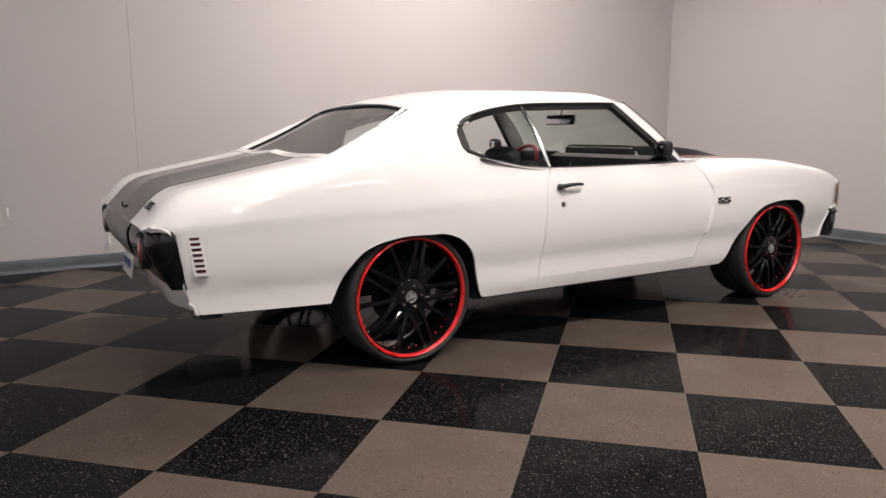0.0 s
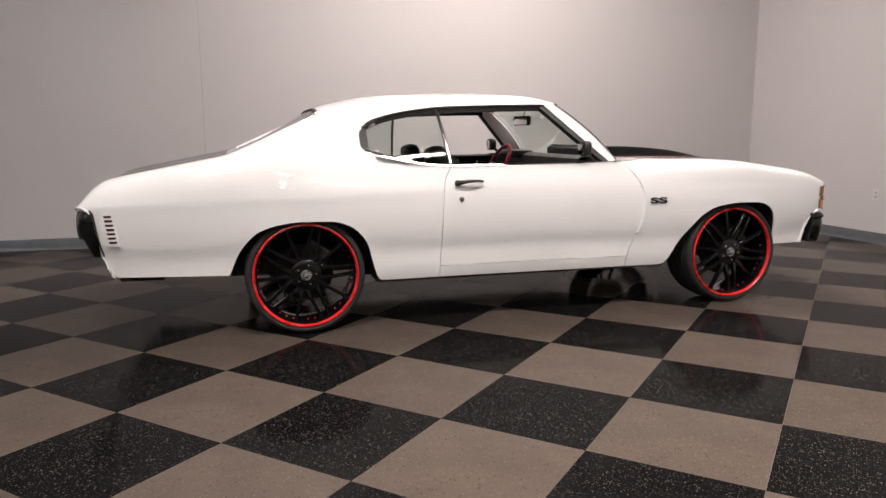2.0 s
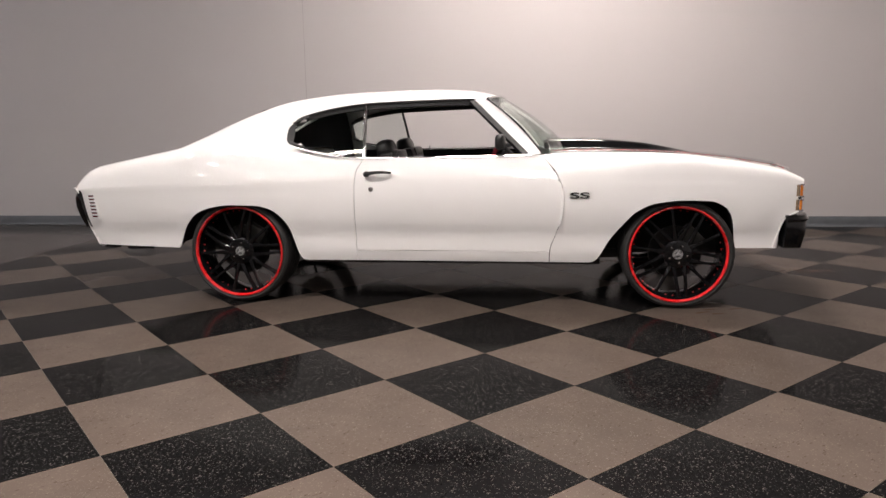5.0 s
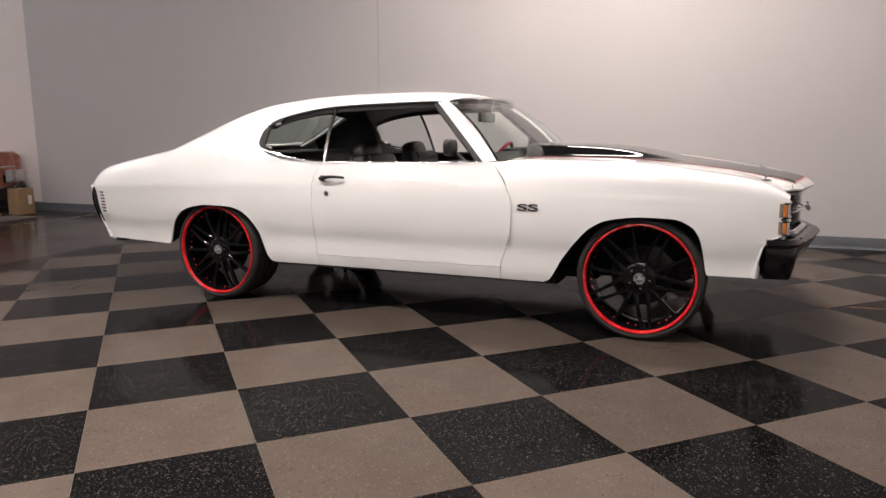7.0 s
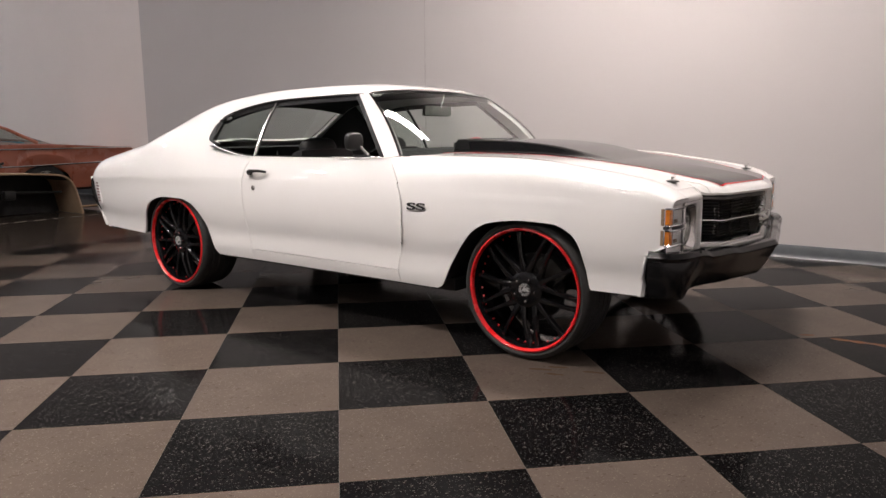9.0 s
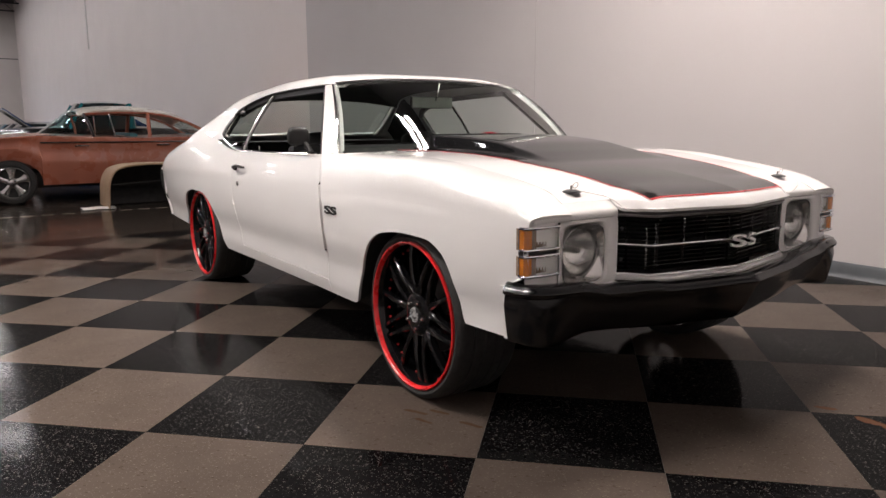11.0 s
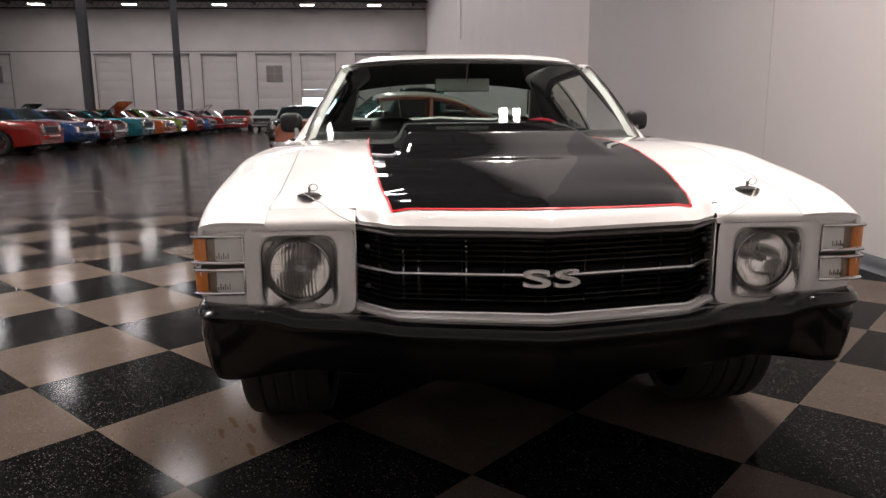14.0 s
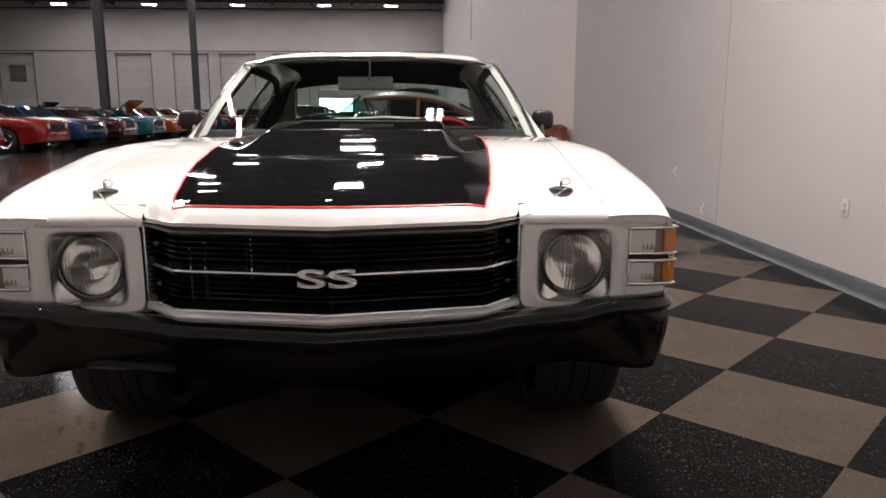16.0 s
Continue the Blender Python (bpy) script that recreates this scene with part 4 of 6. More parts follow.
LENS_FLUTED = fluted_lens()
BEZEL = mat("bright_bezel", (0.78, 0.77, 0.75), 0.13, metal=0.9, vary=0.06)
HEADLAMP = (0.659, 0.673)
for s in (-1, 1):
    # cap between hood corner and fender, rolling down over the headlight
    rows = []
    for y in [float(v) for v in np.linspace(0.502, 0.756, 18)]:
        y2 = y
        z0 = hood_z(2.076, min(y2, 0.73)) - 0.003 * ease(0.73, 0.742, y)
        e = 0.012 * ease(0.535, 0.503, y)
        rows.append([(2.079 - e, s * y2, z0), (2.092 - e, s * y2, z0 - 0.009), (2.108 - e, s * y2, lerp(z0, 0.803, 0.55)), (2.119 - e, s * y2, 0.815), (2.1245 - e, s * y2, 0.807), (2.1265 - e, s * y2, 0.799), (2.1245 - e, s * y2, 0.791), (2.117, s * y2, 0.786), (2.10, s * y2, 0.785)])
    part("header_cap", grid(rows), WHITE, car)
    # inner flange of the fender above the lamps
    rows = []
    for y in [float(v) for v in np.linspace(0.735, W(2.12) - 0.02, 12)]:
        rows.append([(2.127, s * y, 0.804 - 0.10 * max(0, y - 0.86)), (2.1265, s * y, 0.794), (2.120, s * y, 0.786), (2.09, s * y, 0.783)])
    part("lamp_hood", grid(rows), WHITE, car)
    # face round the headlight, with a rolled-in mouth
    rows = []
    for k in range(80):
        iy, iz = squircle(0.658, 0.668, 0.101, 0.102, k, 80, 6.0)
        oy, oz = squircle(0.651, 0.678, 0.145, 0.124, k, 80, 9.0)
        row = []
        for f, d in ((1.0, 0.0), (0.85, 0.0), (0.5, 0.0), (0.18, 0.001), (0.05, -0.004), (0.0, -0.014), (-0.01, -0.035)):
            y, z = lerp(iy, oy, f), lerp(iz, oz, f)
            row.append((face_x(y) + d + 0.006 * ease(0.80, 1.0, f), s * y, z))
        rows.append(row)
    part("headlight_panel", grid(rows, close_u=True), WHITE, car)
    # corner behind the marker lamps
    rows = []
    for a in np.linspace(0, 1, 12):
        y = lerp(0.792, W(2.10) - 0.010, a)
        rows.append([(lerp(2.122, 2.100, a ** 3), s * y, z) for z in np.linspace(0.580, 0.800, 8)])
    part("fender_corner", grid(rows), WHITE, car)

    hy, hz = HEADLAMP
    hl = part("headlight", lathe([(0.0, 0.026), (0.03, 0.024), (0.06, 0.015), (0.076, 0.004), (0.080, -0.004)], 40, "x", (2.083, s * hy, hz)), LENS_FLUTED, car, "round sealed-beam headlight with clear fluted lens")
    part("reflector", lathe([(0.0, -0.060), (0.025, -0.056), (0.045, -0.044), (0.062, -0.026), (0.074, -0.008), (0.080, -0.002)], 40, "x", (2.083, s * hy, hz)), REFLECTOR, hl, "silvered headlight bowl")
    part("bulb_shield", lathe([(0.0, 0.004), (0.010, 0.002), (0.013, -0.010), (0.012, -0.05)], 16, "x", (2.075, s * hy, hz + 0.004)), STEEL, hl)
    for n in range(6):
        z = hz - 0.050 + 0.017 * n
        w = math.sqrt(max(0.0, 0.072 ** 2 - (z - hz) ** 2))
        part("lens_flute", tube([(2.083 + 0.022 * (1 - ((z - hz) ** 2 + y * y) / 0.0064), s * hy + y, z) for y in np.linspace(-w, w, 9)], 0.0010, 4), LAMP_GLASS, hl)
    part("lamp_ring", lathe([(0.079, -0.006), (0.080, 0.008), (0.083, 0.011), (0.0865, 0.009), (0.089, 0.0), (0.092, -0.004), (0.093, -0.03)], 40, "x", (2.083, s * hy, hz)), mat("tarnished_lamp_ring", (0.20, 0.20, 0.20), 0.18, metal=1.0, vary=0.1), hl, "dark chrome headlight ring")
    rows = []
    for k in range(80):
        oy, oz = squircle(0.658, 0.668, 0.1005, 0.1015, k, 80, 6.0)
        a = k * math.tau / 80
        iy, iz = hy + 0.090 * math.cos(a), hz + 0.090 * math.sin(a)
        rows.append([(2.103, s * oy, oz), (2.109, s * lerp(oy, iy, 0.10), lerp(oz, iz, 0.10)), (2.101, s * lerp(oy, iy, 0.22), lerp(oz, iz, 0.22)), (2.089, s * lerp(oy, iy, 0.8), lerp(oz, iz, 0.8)), (2.081, s * iy, iz)])
    part("bezel", grid(rows, close_u=True), BEZEL, hl, "bright squared bezel round the headlight")

    for z0, z1 in ((0.707, 0.777), (0.623, 0.687)):
        rows = []
        for a in np.linspace(0, 1, 14):
            u = min(1, a * 1.2)
            y = lerp(0.799, 0.932, u)
            x = 2.133 - 0.014 * u ** 3 - (0.022 * max(0, a - 0.834) / 0.166)
            rows.append([(x, s * y, z) for z in np.linspace(z0 + 0.004, z1 - 0.004, 5)])
        ml = part("marker_lamp", grid(rows), LAMP_GLASS, car, "clear and amber wrap-round marker lamp")
        part("lamp_back", grid([[(r[0][0] - 0.016, r[0][1], z) for z in (z0, (z0 + z1) / 2, z1)] for r in rows]), MARKER_TAN, ml, "tan ribbed lamp back")
        amber = [(2.1085, 0.899), (2.1195, 0.900), (2.1215, 0.910), (2.1205, 0.922), (2.1165, 0.931), (2.098, 0.933)]
        part("amber_lens", grid([[(x, s * y, z) for z in (z0 + 0.005, z1 - 0.005)] for x, y in amber]), AMBER, ml, "amber side of the lamp")
        for n in range(7):
            y = s * (0.842 + 0.006 * n)
            part("lens_rib", box((2.117, y - 0.0012, z0 + 0.008), (2.1215, y + 0.0012, z0 + (0.016 if n % 2 else 0.024))), MARKER_TAN, ml)
        for z in (z0, z1):
            part("lamp_trim", tube([(r[0][0] + 0.003, r[0][1], z) for r in rows], 0.0055, 8), CHROME, ml, "chrome lamp edging")
        part("lamp_trim", tube([(rows[0][0][0] + 0.002, rows[0][0][1], z) for z in (z0, z1)], 0.0034, 6), CHROME, ml)
        part("lamp_trim", tube([(rows[-1][0][0], rows[-1][0][1] + s * 0.002, z) for z in (z0, z1)], 0.0034, 6), CHROME, ml)
    part("lamp_gap", grid([[(r[0][0] - 0.006, r[0][1], 0.690), (r[0][0] - 0.006, r[0][1], 0.704)] for r in rows]), TRIM_BLACK, car)

    # hood pin with tether
    pin_x, pin_y = 2.036, s * 0.632
    pz = hood_z(2.016, 0.632) + 0.001
    hp = part("hood_pin", lathe([(0.0, 0.010), (0.016, 0.009), (0.032, 0.004), (0.034, 0.0)], 24, "z", (pin_x - 0.02, pin_y, pz)), TRIM_BLACK, car, "black hood pin plate")
    part("pin_post", tube([(pin_x - 0.02, pin_y, pz + 0.008), (pin_x - 0.02, pin_y, pz + 0.024)], 0.004, 8), STEEL, hp)
    ring = [(pin_x - 0.012 + 0.004 * math.sin(a), pin_y + 0.012 + 0.012 * math.cos(a), pz + 0.024 + 0.010 * math.sin(a)) for a in np.linspace(0, math.tau, 20, False)]
    part("pin_ring", tube(ring, 0.0012, 5, True), STEEL, hp)
    wire = []
    for t in np.linspace(0, 1, 24):
        x = lerp(2.05, 2.150, ease(0, 0.55, t))
        y = s * lerp(0.645, 0.44, t ** 1.3)
        z = lerp(pz + 0.012, 0.800, t) + 0.012 * math.sin(math.pi * t) - 0.016 * math.sin(math.pi * min(1, max(0, t - 0.4) / 0.6))
        wire.append((x + 0.004, y, z))
    part("pin_tether", tube(wire, 0.0014, 5), PLASTIC_WHITE, hp, "pale coated tether wire")

# grille: black slats, chrome frame and centre bar
GY = [float(v) for v in np.linspace(-0.506, 0.506, 41)] 
GY = sorted(set([round(v, 4) for v in GY] + [-0.40, 0.0, 0.40]))
gr = part("grille", grid([[(grille_x(y) - 0.06, y, grille_z(z, y)) for z in (0.570, 0.68, 0.80)] for y in GY]), DARK, car, "black slatted grille with chrome bars")
for z0 in [0.590 + 0.0145 * n for n in range(6)] + [0.695 + 0.0145 * n for n in range(6)]:
    bm = bmesh.new()
    add_grid(bm, [[(grille_x(y) - 0.022, y, grille_z(z0, y)), (grille_x(y) - 0.020, y, grille_z(z0 + 0.005, y)), (grille_x(y) - 0.05, y, grille_z(z0 + 0.006, y)), (grille_x(y) - 0.05, y, grille_z(z0, y))] for y in GY], False, True)
    part("slat", bm, GLOSS_BLACK, gr)
for z0, r, nm in ((0.680, 0.0056, "centre_bar"), (0.783, 0.0055, "top_bar"), (0.576, 0.0060, "bottom_bar")):
    part(nm, tube([(grille_x(y) - 0.006, y, grille_z(z0, y)) for y in GY], r, 8), CHROME if nm != "top_bar" else STEEL, gr, "chrome grille bar")
SCREW = mat("dark_screw_steel", (0.10, 0.10, 0.10), 0.4, metal=0.8)
for y, z0, z1 in ((-0.375, 0.60, 0.735), (-0.335, 0.60, 0.755), (-0.208, 0.595, 0.765)):
    part("cooler_pipe", tube([(grille_x(y) - 0.056, y, z) for z in np.linspace(z0, z1, 4)] + [(grille_x(y) - 0.058, y + (0.03 if z1 < 0.76 else 0.0), z1 + 0.006)], 0.0042, 6), BEZEL, gr, "pale pipe behind the slats")
for s in (-1, 1):
    part("side_bar", tube([(grille_x(0.495) - 0.006, s * 0.505, z) for z in np.linspace(0.582, 0.789, 7)], 0.0045, 8), CHROME, gr, "chrome grille edge")
    for z0 in (0.74, 0.63):
        part("grille_screw", lathe([(0.0, 0.006), (0.006, 0.004), (0.007, 0.0)], 12, "x", (grille_x(0.472) - 0.02, s * 0.472, z0)), SCREW, gr)
for y in np.linspace(-0.44, 0.44, 9):
    part("grille_rib", box((grille_x(y) - 0.056, y - 0.003, grille_z(0.580, y)), (grille_x(y) - 0.050, y + 0.003, grille_z(0.785, y))), GLOSS_BLACK, gr)
# white lower lip and radiator support
part("grille_surround", grid([[(grille_x(y) + d, y, grille_z(z, y)) for d, z in ((-0.004, 0.571), (0.012, 0.569), (0.016, 0.564), (0.014, 0.556), (-0.03, 0.550))] for y in GY]), WHITE, car)
part("radiator", box((1.97, -0.45, 0.42), (2.01, 0.45, 0.78)), DARK, car)
part("hood_underside", grid([[(grille_x(y) + 0.004, y, grille_z(z, y)) for z in (0.789, 0.803)] for y in GY]), TRIM_BLACK, car)
for s in (-1, 1):
    part("grille_wall", grid([[(x, s * 0.509, z) for x in (2.02, 2.06, 2.098)] for z in (0.56, 0.7, 0.796)]), WHITE, car)
    part("panel_foot", grid([[(x, s * y, 0.556 + 0.02 * ease(0.70, 0.80, y)) for x in (2.0, 2.06, 2.12)] for y in np.linspace(0.495, 0.93, 9)]), WHITE, car)


def letters(text, wide, high, depth, material, parent, m, name, label, weight=0.0):
    """Raised letters that fill a box of the given width and height."""
    cu = bpy.data.curves.new("letters", "FONT")
    cu.body, cu.size, cu.extrude, cu.bevel_depth, cu.offset = text, 1.0, 0.05, 0.012, weight
    tmp = new("letters", cu)
    bpy.context.view_layer.update()
    me = bpy.data.meshes.new_from_object(tmp.evaluated_get(bpy.context.evaluated_depsgraph_get()))
    bpy.data.objects.remove(tmp)
    co = np.empty(len(me.vertices) * 3)
    me.vertices.foreach_get("co", co)
    lo, hi = co.reshape(-1, 3).min(0), co.reshape(-1, 3).max(0)
    size = hi - lo
    me.transform(m @ Matrix.Diagonal((wide / size[0], high / size[1], depth / size[2], 1)) @ Matrix.Translation([-0.5 * (a + b) for a, b in zip(lo, hi)]))
    me.materials.clear()
    me.materials.append(material)
    ob = new(name, me)
    ob.parent = parent
    ob["label"] = label
    return ob


BADGE = mat("bright_badge_metal", (0.88, 0.87, 0.85), 0.30, metal=0.8, vary=0.05)
for s in (-1, 1):
    letters("S", 0.072, 0.0475, 0.012, BADGE, gr, pose(2.280, s * 0.0385, 0.6785, 90, 0, 90 + s * 10.5), "grille_badge", "chrome S badge letter on the grille bar", 0.004)

# bumpers: one section swept along a plan line
def bumper_path(knots, n=61):
    ys = Curve(*[(k, p[1]) for k, p in enumerate(knots)])
    xs_ = Curve(*[(k, p[0]) for k, p in enumerate(knots)])
    half = [(xs_(t), ys(t)) for t in np.linspace(0, len(knots) - 1, n)]
    return [(x, -y) for x, y in half[::-1]][:-1] + half


def sweep(path, section):
    rows = []
    for i, (x, y) in enumerate(path):
        a, b = path[max(i - 1, 0)], path[min(i + 1, len(path) - 1)]
        t = Vector((b[0] - a[0], b[1] - a[1])).normalized()
        nrm = Vector((t.y, -t.x))
        rows.append([(x + nrm.x * d, y + nrm.y * d, z) for d, z in section(abs(y), x)])
    return rows


FB_TOP = Curve((0.0, 0.560), (0.38, 0.562), (0.46, 0.572), (0.66, 0.578), (0.71, 0.590), (0.78, 0.596), (0.98, 0.594))
FB_BOT = Curve((0.0, 0.372), (0.4, 0.384), (0.65, 0.397), (0.74, 0.392), (0.85, 0.384), (0.96, 0.392))


def front_section(y, x):
    zt, zb = FB_TOP(y), FB_BOT(y)
    h = zt - zb
    k = lerp(1.0, 0.32, ease(0.66, 0.90, y))
    return [(-0.085, zt - 0.008), (-0.050, zt - 0.001), (-0.026, zt), (-0.014, zt - 0.005), (-0.011, zt - 0.013), (-0.004, zt - 0.018), (0.0, zt - 0.026), (-0.003, zt - 0.036), (-0.012, zt - 0.044),
            (-0.024 * k, zb + 0.62 * h), (-0.048 * k, zb + 0.36 * h), (-0.078 * k, zb + 0.12 * h), (-0.095 * k, zb + 0.02 * h), (-0.108 * k, zb), (-0.15, zb + 0.012), (-0.16, zb + 0.5 * h)]


FPATH = bumper_path([(2.350, 0.0), (2.331, 0.10), (2.276, 0.40), (2.252, 0.52), (2.230, 0.64), (2.214, 0.73), (2.200, 0.81), (2.180, 0.875), (2.150, 0.915), (2.105, 0.938), (2.035, 0.950)])
bm = bmesh.new()
vs = add_grid(bm, sweep(FPATH, front_section), False, True)
bm.faces.new(vs[0][::-1])
bm.faces.new(vs[-1])
fb = part("front_bumper", bm, SATIN_BLACK, car, "satin black painted front bumper")
for s in (-1, 1):
    part("bumper_bolt", lathe([(0.0, 0.008), (0.012, 0.006), (0.015, 0.0)], 16, "x", (2.196, s * 0.752, 0.577)), SATIN_BLACK, fb)
part("front_crossmember", box((1.80, -0.50, 0.34), (1.95, 0.50, 0.44), 0.02), DARK, car)

# ---- rear end ----
RB_OUT = Curve((0.500, -0.095), (0.54, -0.060), (0.60, -0.022), (0.66, -0.002), (0.70, 0.0), (0.735, -0.016), (0.755, -0.04))


def rear_section(y, x):
    k = ease(0.80, 0.93, y)
    pts = [(RB_OUT(z) * lerp(1, 0.5, k), z) for z in np.linspace(0.502, 0.755, 12)]
    return [(-0.13, 0.51)] + pts + [(-0.12, 0.752)]


RPATH = [(x, -y) for x, y in bumper_path([(-2.640, 0.0), (-2.640, 0.35), (-2.634, 0.62), (-2.624, 0.77), (-2.606, 0.85), (-2.572, 0.900), (-2.535, 0.922), (-2.48, 0.934)])]
bm = bmesh.new()
vs = add_grid(bm, [[(min(x, REAR_X(z) + 0.003) if abs(y) > 0.84 else x, y, z) for x, y, z in row] for row in sweep(RPATH, rear_section)], False, True)
bm.faces.new(vs[0][::-1])
bm.faces.new(vs[-1])
rb = part("rear_bumper", bm, SATIN_BLACK, car, "black painted rear bumper holding round tail lamps")
part("rear_panel", grid([[(-2.646 - RB_OUT(z), y, z) for z in np.linspace(0.575, 0.742, 8)] for y in np.linspace(-0.42, 0.42, 9)]), SILVER, rb, "brushed grey panel between the tail lamps")
for s in (-1, 1):
    tl = part("tail_lamp", lathe([(0.0, -0.034), (0.03, -0.033), (0.055, -0.028), (0.066, -0.018), (0.068, 0.0)], 32, "x", (-2.600, s * 0.69, 0.655)), TAIL_RED, rb, "round red tail lamp")
    part("lamp_ring", lathe([(0.066, -0.02), (0.070, -0.032), (0.080, -0.030), (0.084, -0.010), (0.084, 0.02)], 32, "x", (-2.600, s * 0.69, 0.655)), TRIM_BLACK, tl)
    # quarter vents with red slots
    m = Matrix.Translation((-2.437, s * (side_y(-2.437, 0.65) + 0.0), 0.650)) @ Matrix.Rotation(s * radians(6), 4, "Z")
    def slant(vs):
        for v in vs:
            v.co.x -= (v.co.z) * 0.14
    bm = bmesh.new()
    v = add_box(bm, (-0.030, -0.004, -0.090), (0.030, 0.006, 0.090), 0.003)
    slant(bm.verts)
    bm.transform(m)
    vent = part("quarter_vent", bm, WHITE, car, "white louvred quarter vent with red slots")
    for n in range(7):
        bm = bmesh.new()
        z = -0.069 + 0.023 * n
        add_box(bm, (-0.019, -0.0065, z - 0.0055), (0.019, 0.0085, z + 0.0055), 0.0015)
        slant(bm.verts)
        bm.transform(m)
        part("slot", bm, mat("vent_slot_red", (0.13, 0.008, 0.012), 0.4), vent)
        bm = bmesh.new()
        add_box(bm, (-0.020, -0.0095, z + 0.002), (0.020, 0.0115, z + 0.0062), 0.001)
        slant(bm.verts)
        bm.transform(m)
        part("slot_shade", bm, TRIM_BLACK, vent)
part("rear_valance", grid([[(REAR_X(z) + 0.012 - 0.07 * (1 - ease(0.55, 0.86, abs(y))), y, z) for z in np.linspace(0.515, 0.385, 5)] for y in np.linspace(-0.872, 0.872, 31)]), WHITE, car)
for s in (-1, 1):
    part("quarter_end", grid([[(REAR_X(z) - 0.004 + 0.5 * max(0.0, d), s * (side_y(-2.44, z) - 0.028 - d), z) for d in (-0.022, -0.012, 0.0, 0.03)] for z in np.linspace(0.366, 0.515, 6)]), WHITE, car)
plate = part("licence_plate", box((-2.598, -0.152, 0.435), (-2.590, 0.152, 0.575), 0.004, Matrix.Translation((-2.6, 0, 0.5)) @ Matrix.Rotation(radians(8), 4, "Y") @ Matrix.Translation((2.6, 0, -0.5))), PLASTIC_WHITE, car, "white licence plate in a dark frame")
part("plate_bars", box((-2.604, -0.11, 0.48), (-2.597, 0.11, 0.52), 0.001), mat("plate_blue", (0.05, 0.08, 0.25), 0.4), plate)
part("deck_lock", lathe([(0.0, -0.012), (0.012, -0.011), (0.015, 0.0)], 16, "x", (-2.600, 0.0, 0.800)), CHROME, car)
letters("SS", 0.105, 0.045, 0.006, TRIM_BLACK, car, pose(-2.563, -0.60, 0.838, 40, 0, -90), "deck_badge", "black SS badge on the deck corner", 0.006)
for s in (-1, 1):
    part("exhaust_tip", lathe([(0.030, 0.0), (0.034, -0.002), (0.034, 0.18), (0.030, 0.18)], 20, "x", (-2.40, s * 0.58, 0.335)), DARK, car)
    part("tow_corner", box((-2.42, s * 0.82 - 0.03, 0.352), (-2.33, s * 0.82 + 0.03, 0.385), 0.01), DARK, car)

# ---- side trim ----
for s in (-1, 1):
    y = s * (side_y(-0.46, 0.865) + 0.006)
    h = part("door_handle", tube([(-0.545, y, 0.855), (-0.52, y + s * 0.014, 0.860), (-0.47, y + s * 0.022, 0.868), (-0.42, y + s * 0.022, 0.870), (-0.385, y + s * 0.014, 0.866), (-0.373, y, 0.863)], [0.012, 0.0135, 0.010, 0.0085, 0.008, 0.006], 10), TRIM_BLACK, doors[s], "black pull door handle")
    part("handle_base", lathe([(0.0, s * 0.016), (0.013, s * 0.015), (0.018, s * 0.006), (0.019, -s * 0.004)], 20, "y", (-0.530, y, 0.857)), TRIM_BLACK, h)
    part("door_lock", lathe([(0.0, s * 0.008), (0.012, s * 0.007), (0.016, 0.0)], 20, "y", (-0.505, s * (side_y(-0.505, 0.761) + 0.001), 0.761)), STEEL, doors[s], "round key lock")
    letters("SS", 0.118, 0.038, 0.007, TRIM_BLACK, car, pose(0.808, s * (side_y(0.808, 0.72) + 0.003), 0.719, 90, 0, 0 if s < 0 else 180), "fender_badge", "black SS badge on the front fender", 0.006)
    # outside mirror
    bm = pad(0.030, 0.056, 0.050, pose(0.318, s * (0.900 if s < 0 else 0.880), 1.048, 0, 0, s * 8), 0.62)
    mir = part("door_mirror", bm, TRIM_BLACK, car, "black rounded door mirror")
    part("mirror_stem", tube([(0.385, s * 0.865, 0.966), (0.372, s * 0.866, 0.985), (0.332, s * 0.875, 1.025)], [0.020, 0.013, 0.012], 8), TRIM_BLACK, mir)
    part("mirror_foot", box((0.30, s * 0.872 - 0.02, 0.958), (0.42, s * 0.872 + 0.02, 0.974), 0.006), TRIM_BLACK, mir)
    part("mirror_glass", box((0.2865, s * 0.888 - 0.040, 1.015), (0.2905, s * 0.888 + 0.040, 1.080), 0.0015), CHROME, mir)

# ---- inner structure, cabin ----
part("floor_pan", box((-1.05, -0.62, 0.27), (1.15, 0.62, 0.33), 0.01), DARK, car)
part("frame_rail", box((-1.0, 0.62, 0.26), (0.95, 0.82, 0.33), 0.01), DARK, car)
part("frame_rail", box((-1.0, -0.82, 0.26), (0.95, -0.62, 0.33), 0.01), DARK, car)
part("engine_bay", box((0.95, -0.55, 0.33), (1.95, 0.55, 0.80)), DARK, car)
part("trunk_tub", box((-2.40, -0.56, 0.395), (-1.2, 0.56, 0.78)), DARK, car)
part("oil_pan", box((0.55, -0.2, 0.20), (1.2, 0.2, 0.34), 0.03), DARK, car)
part("rear_axle", tube([(-1.422, -0.65, 0.343), (-1.422, 0.65, 0.343)], 0.05, 10), DARK, car)
part("front_axle", tube([(1.42, -0.65, 0.30), (1.42, 0.65, 0.30)], 0.04, 8), DARK, car)
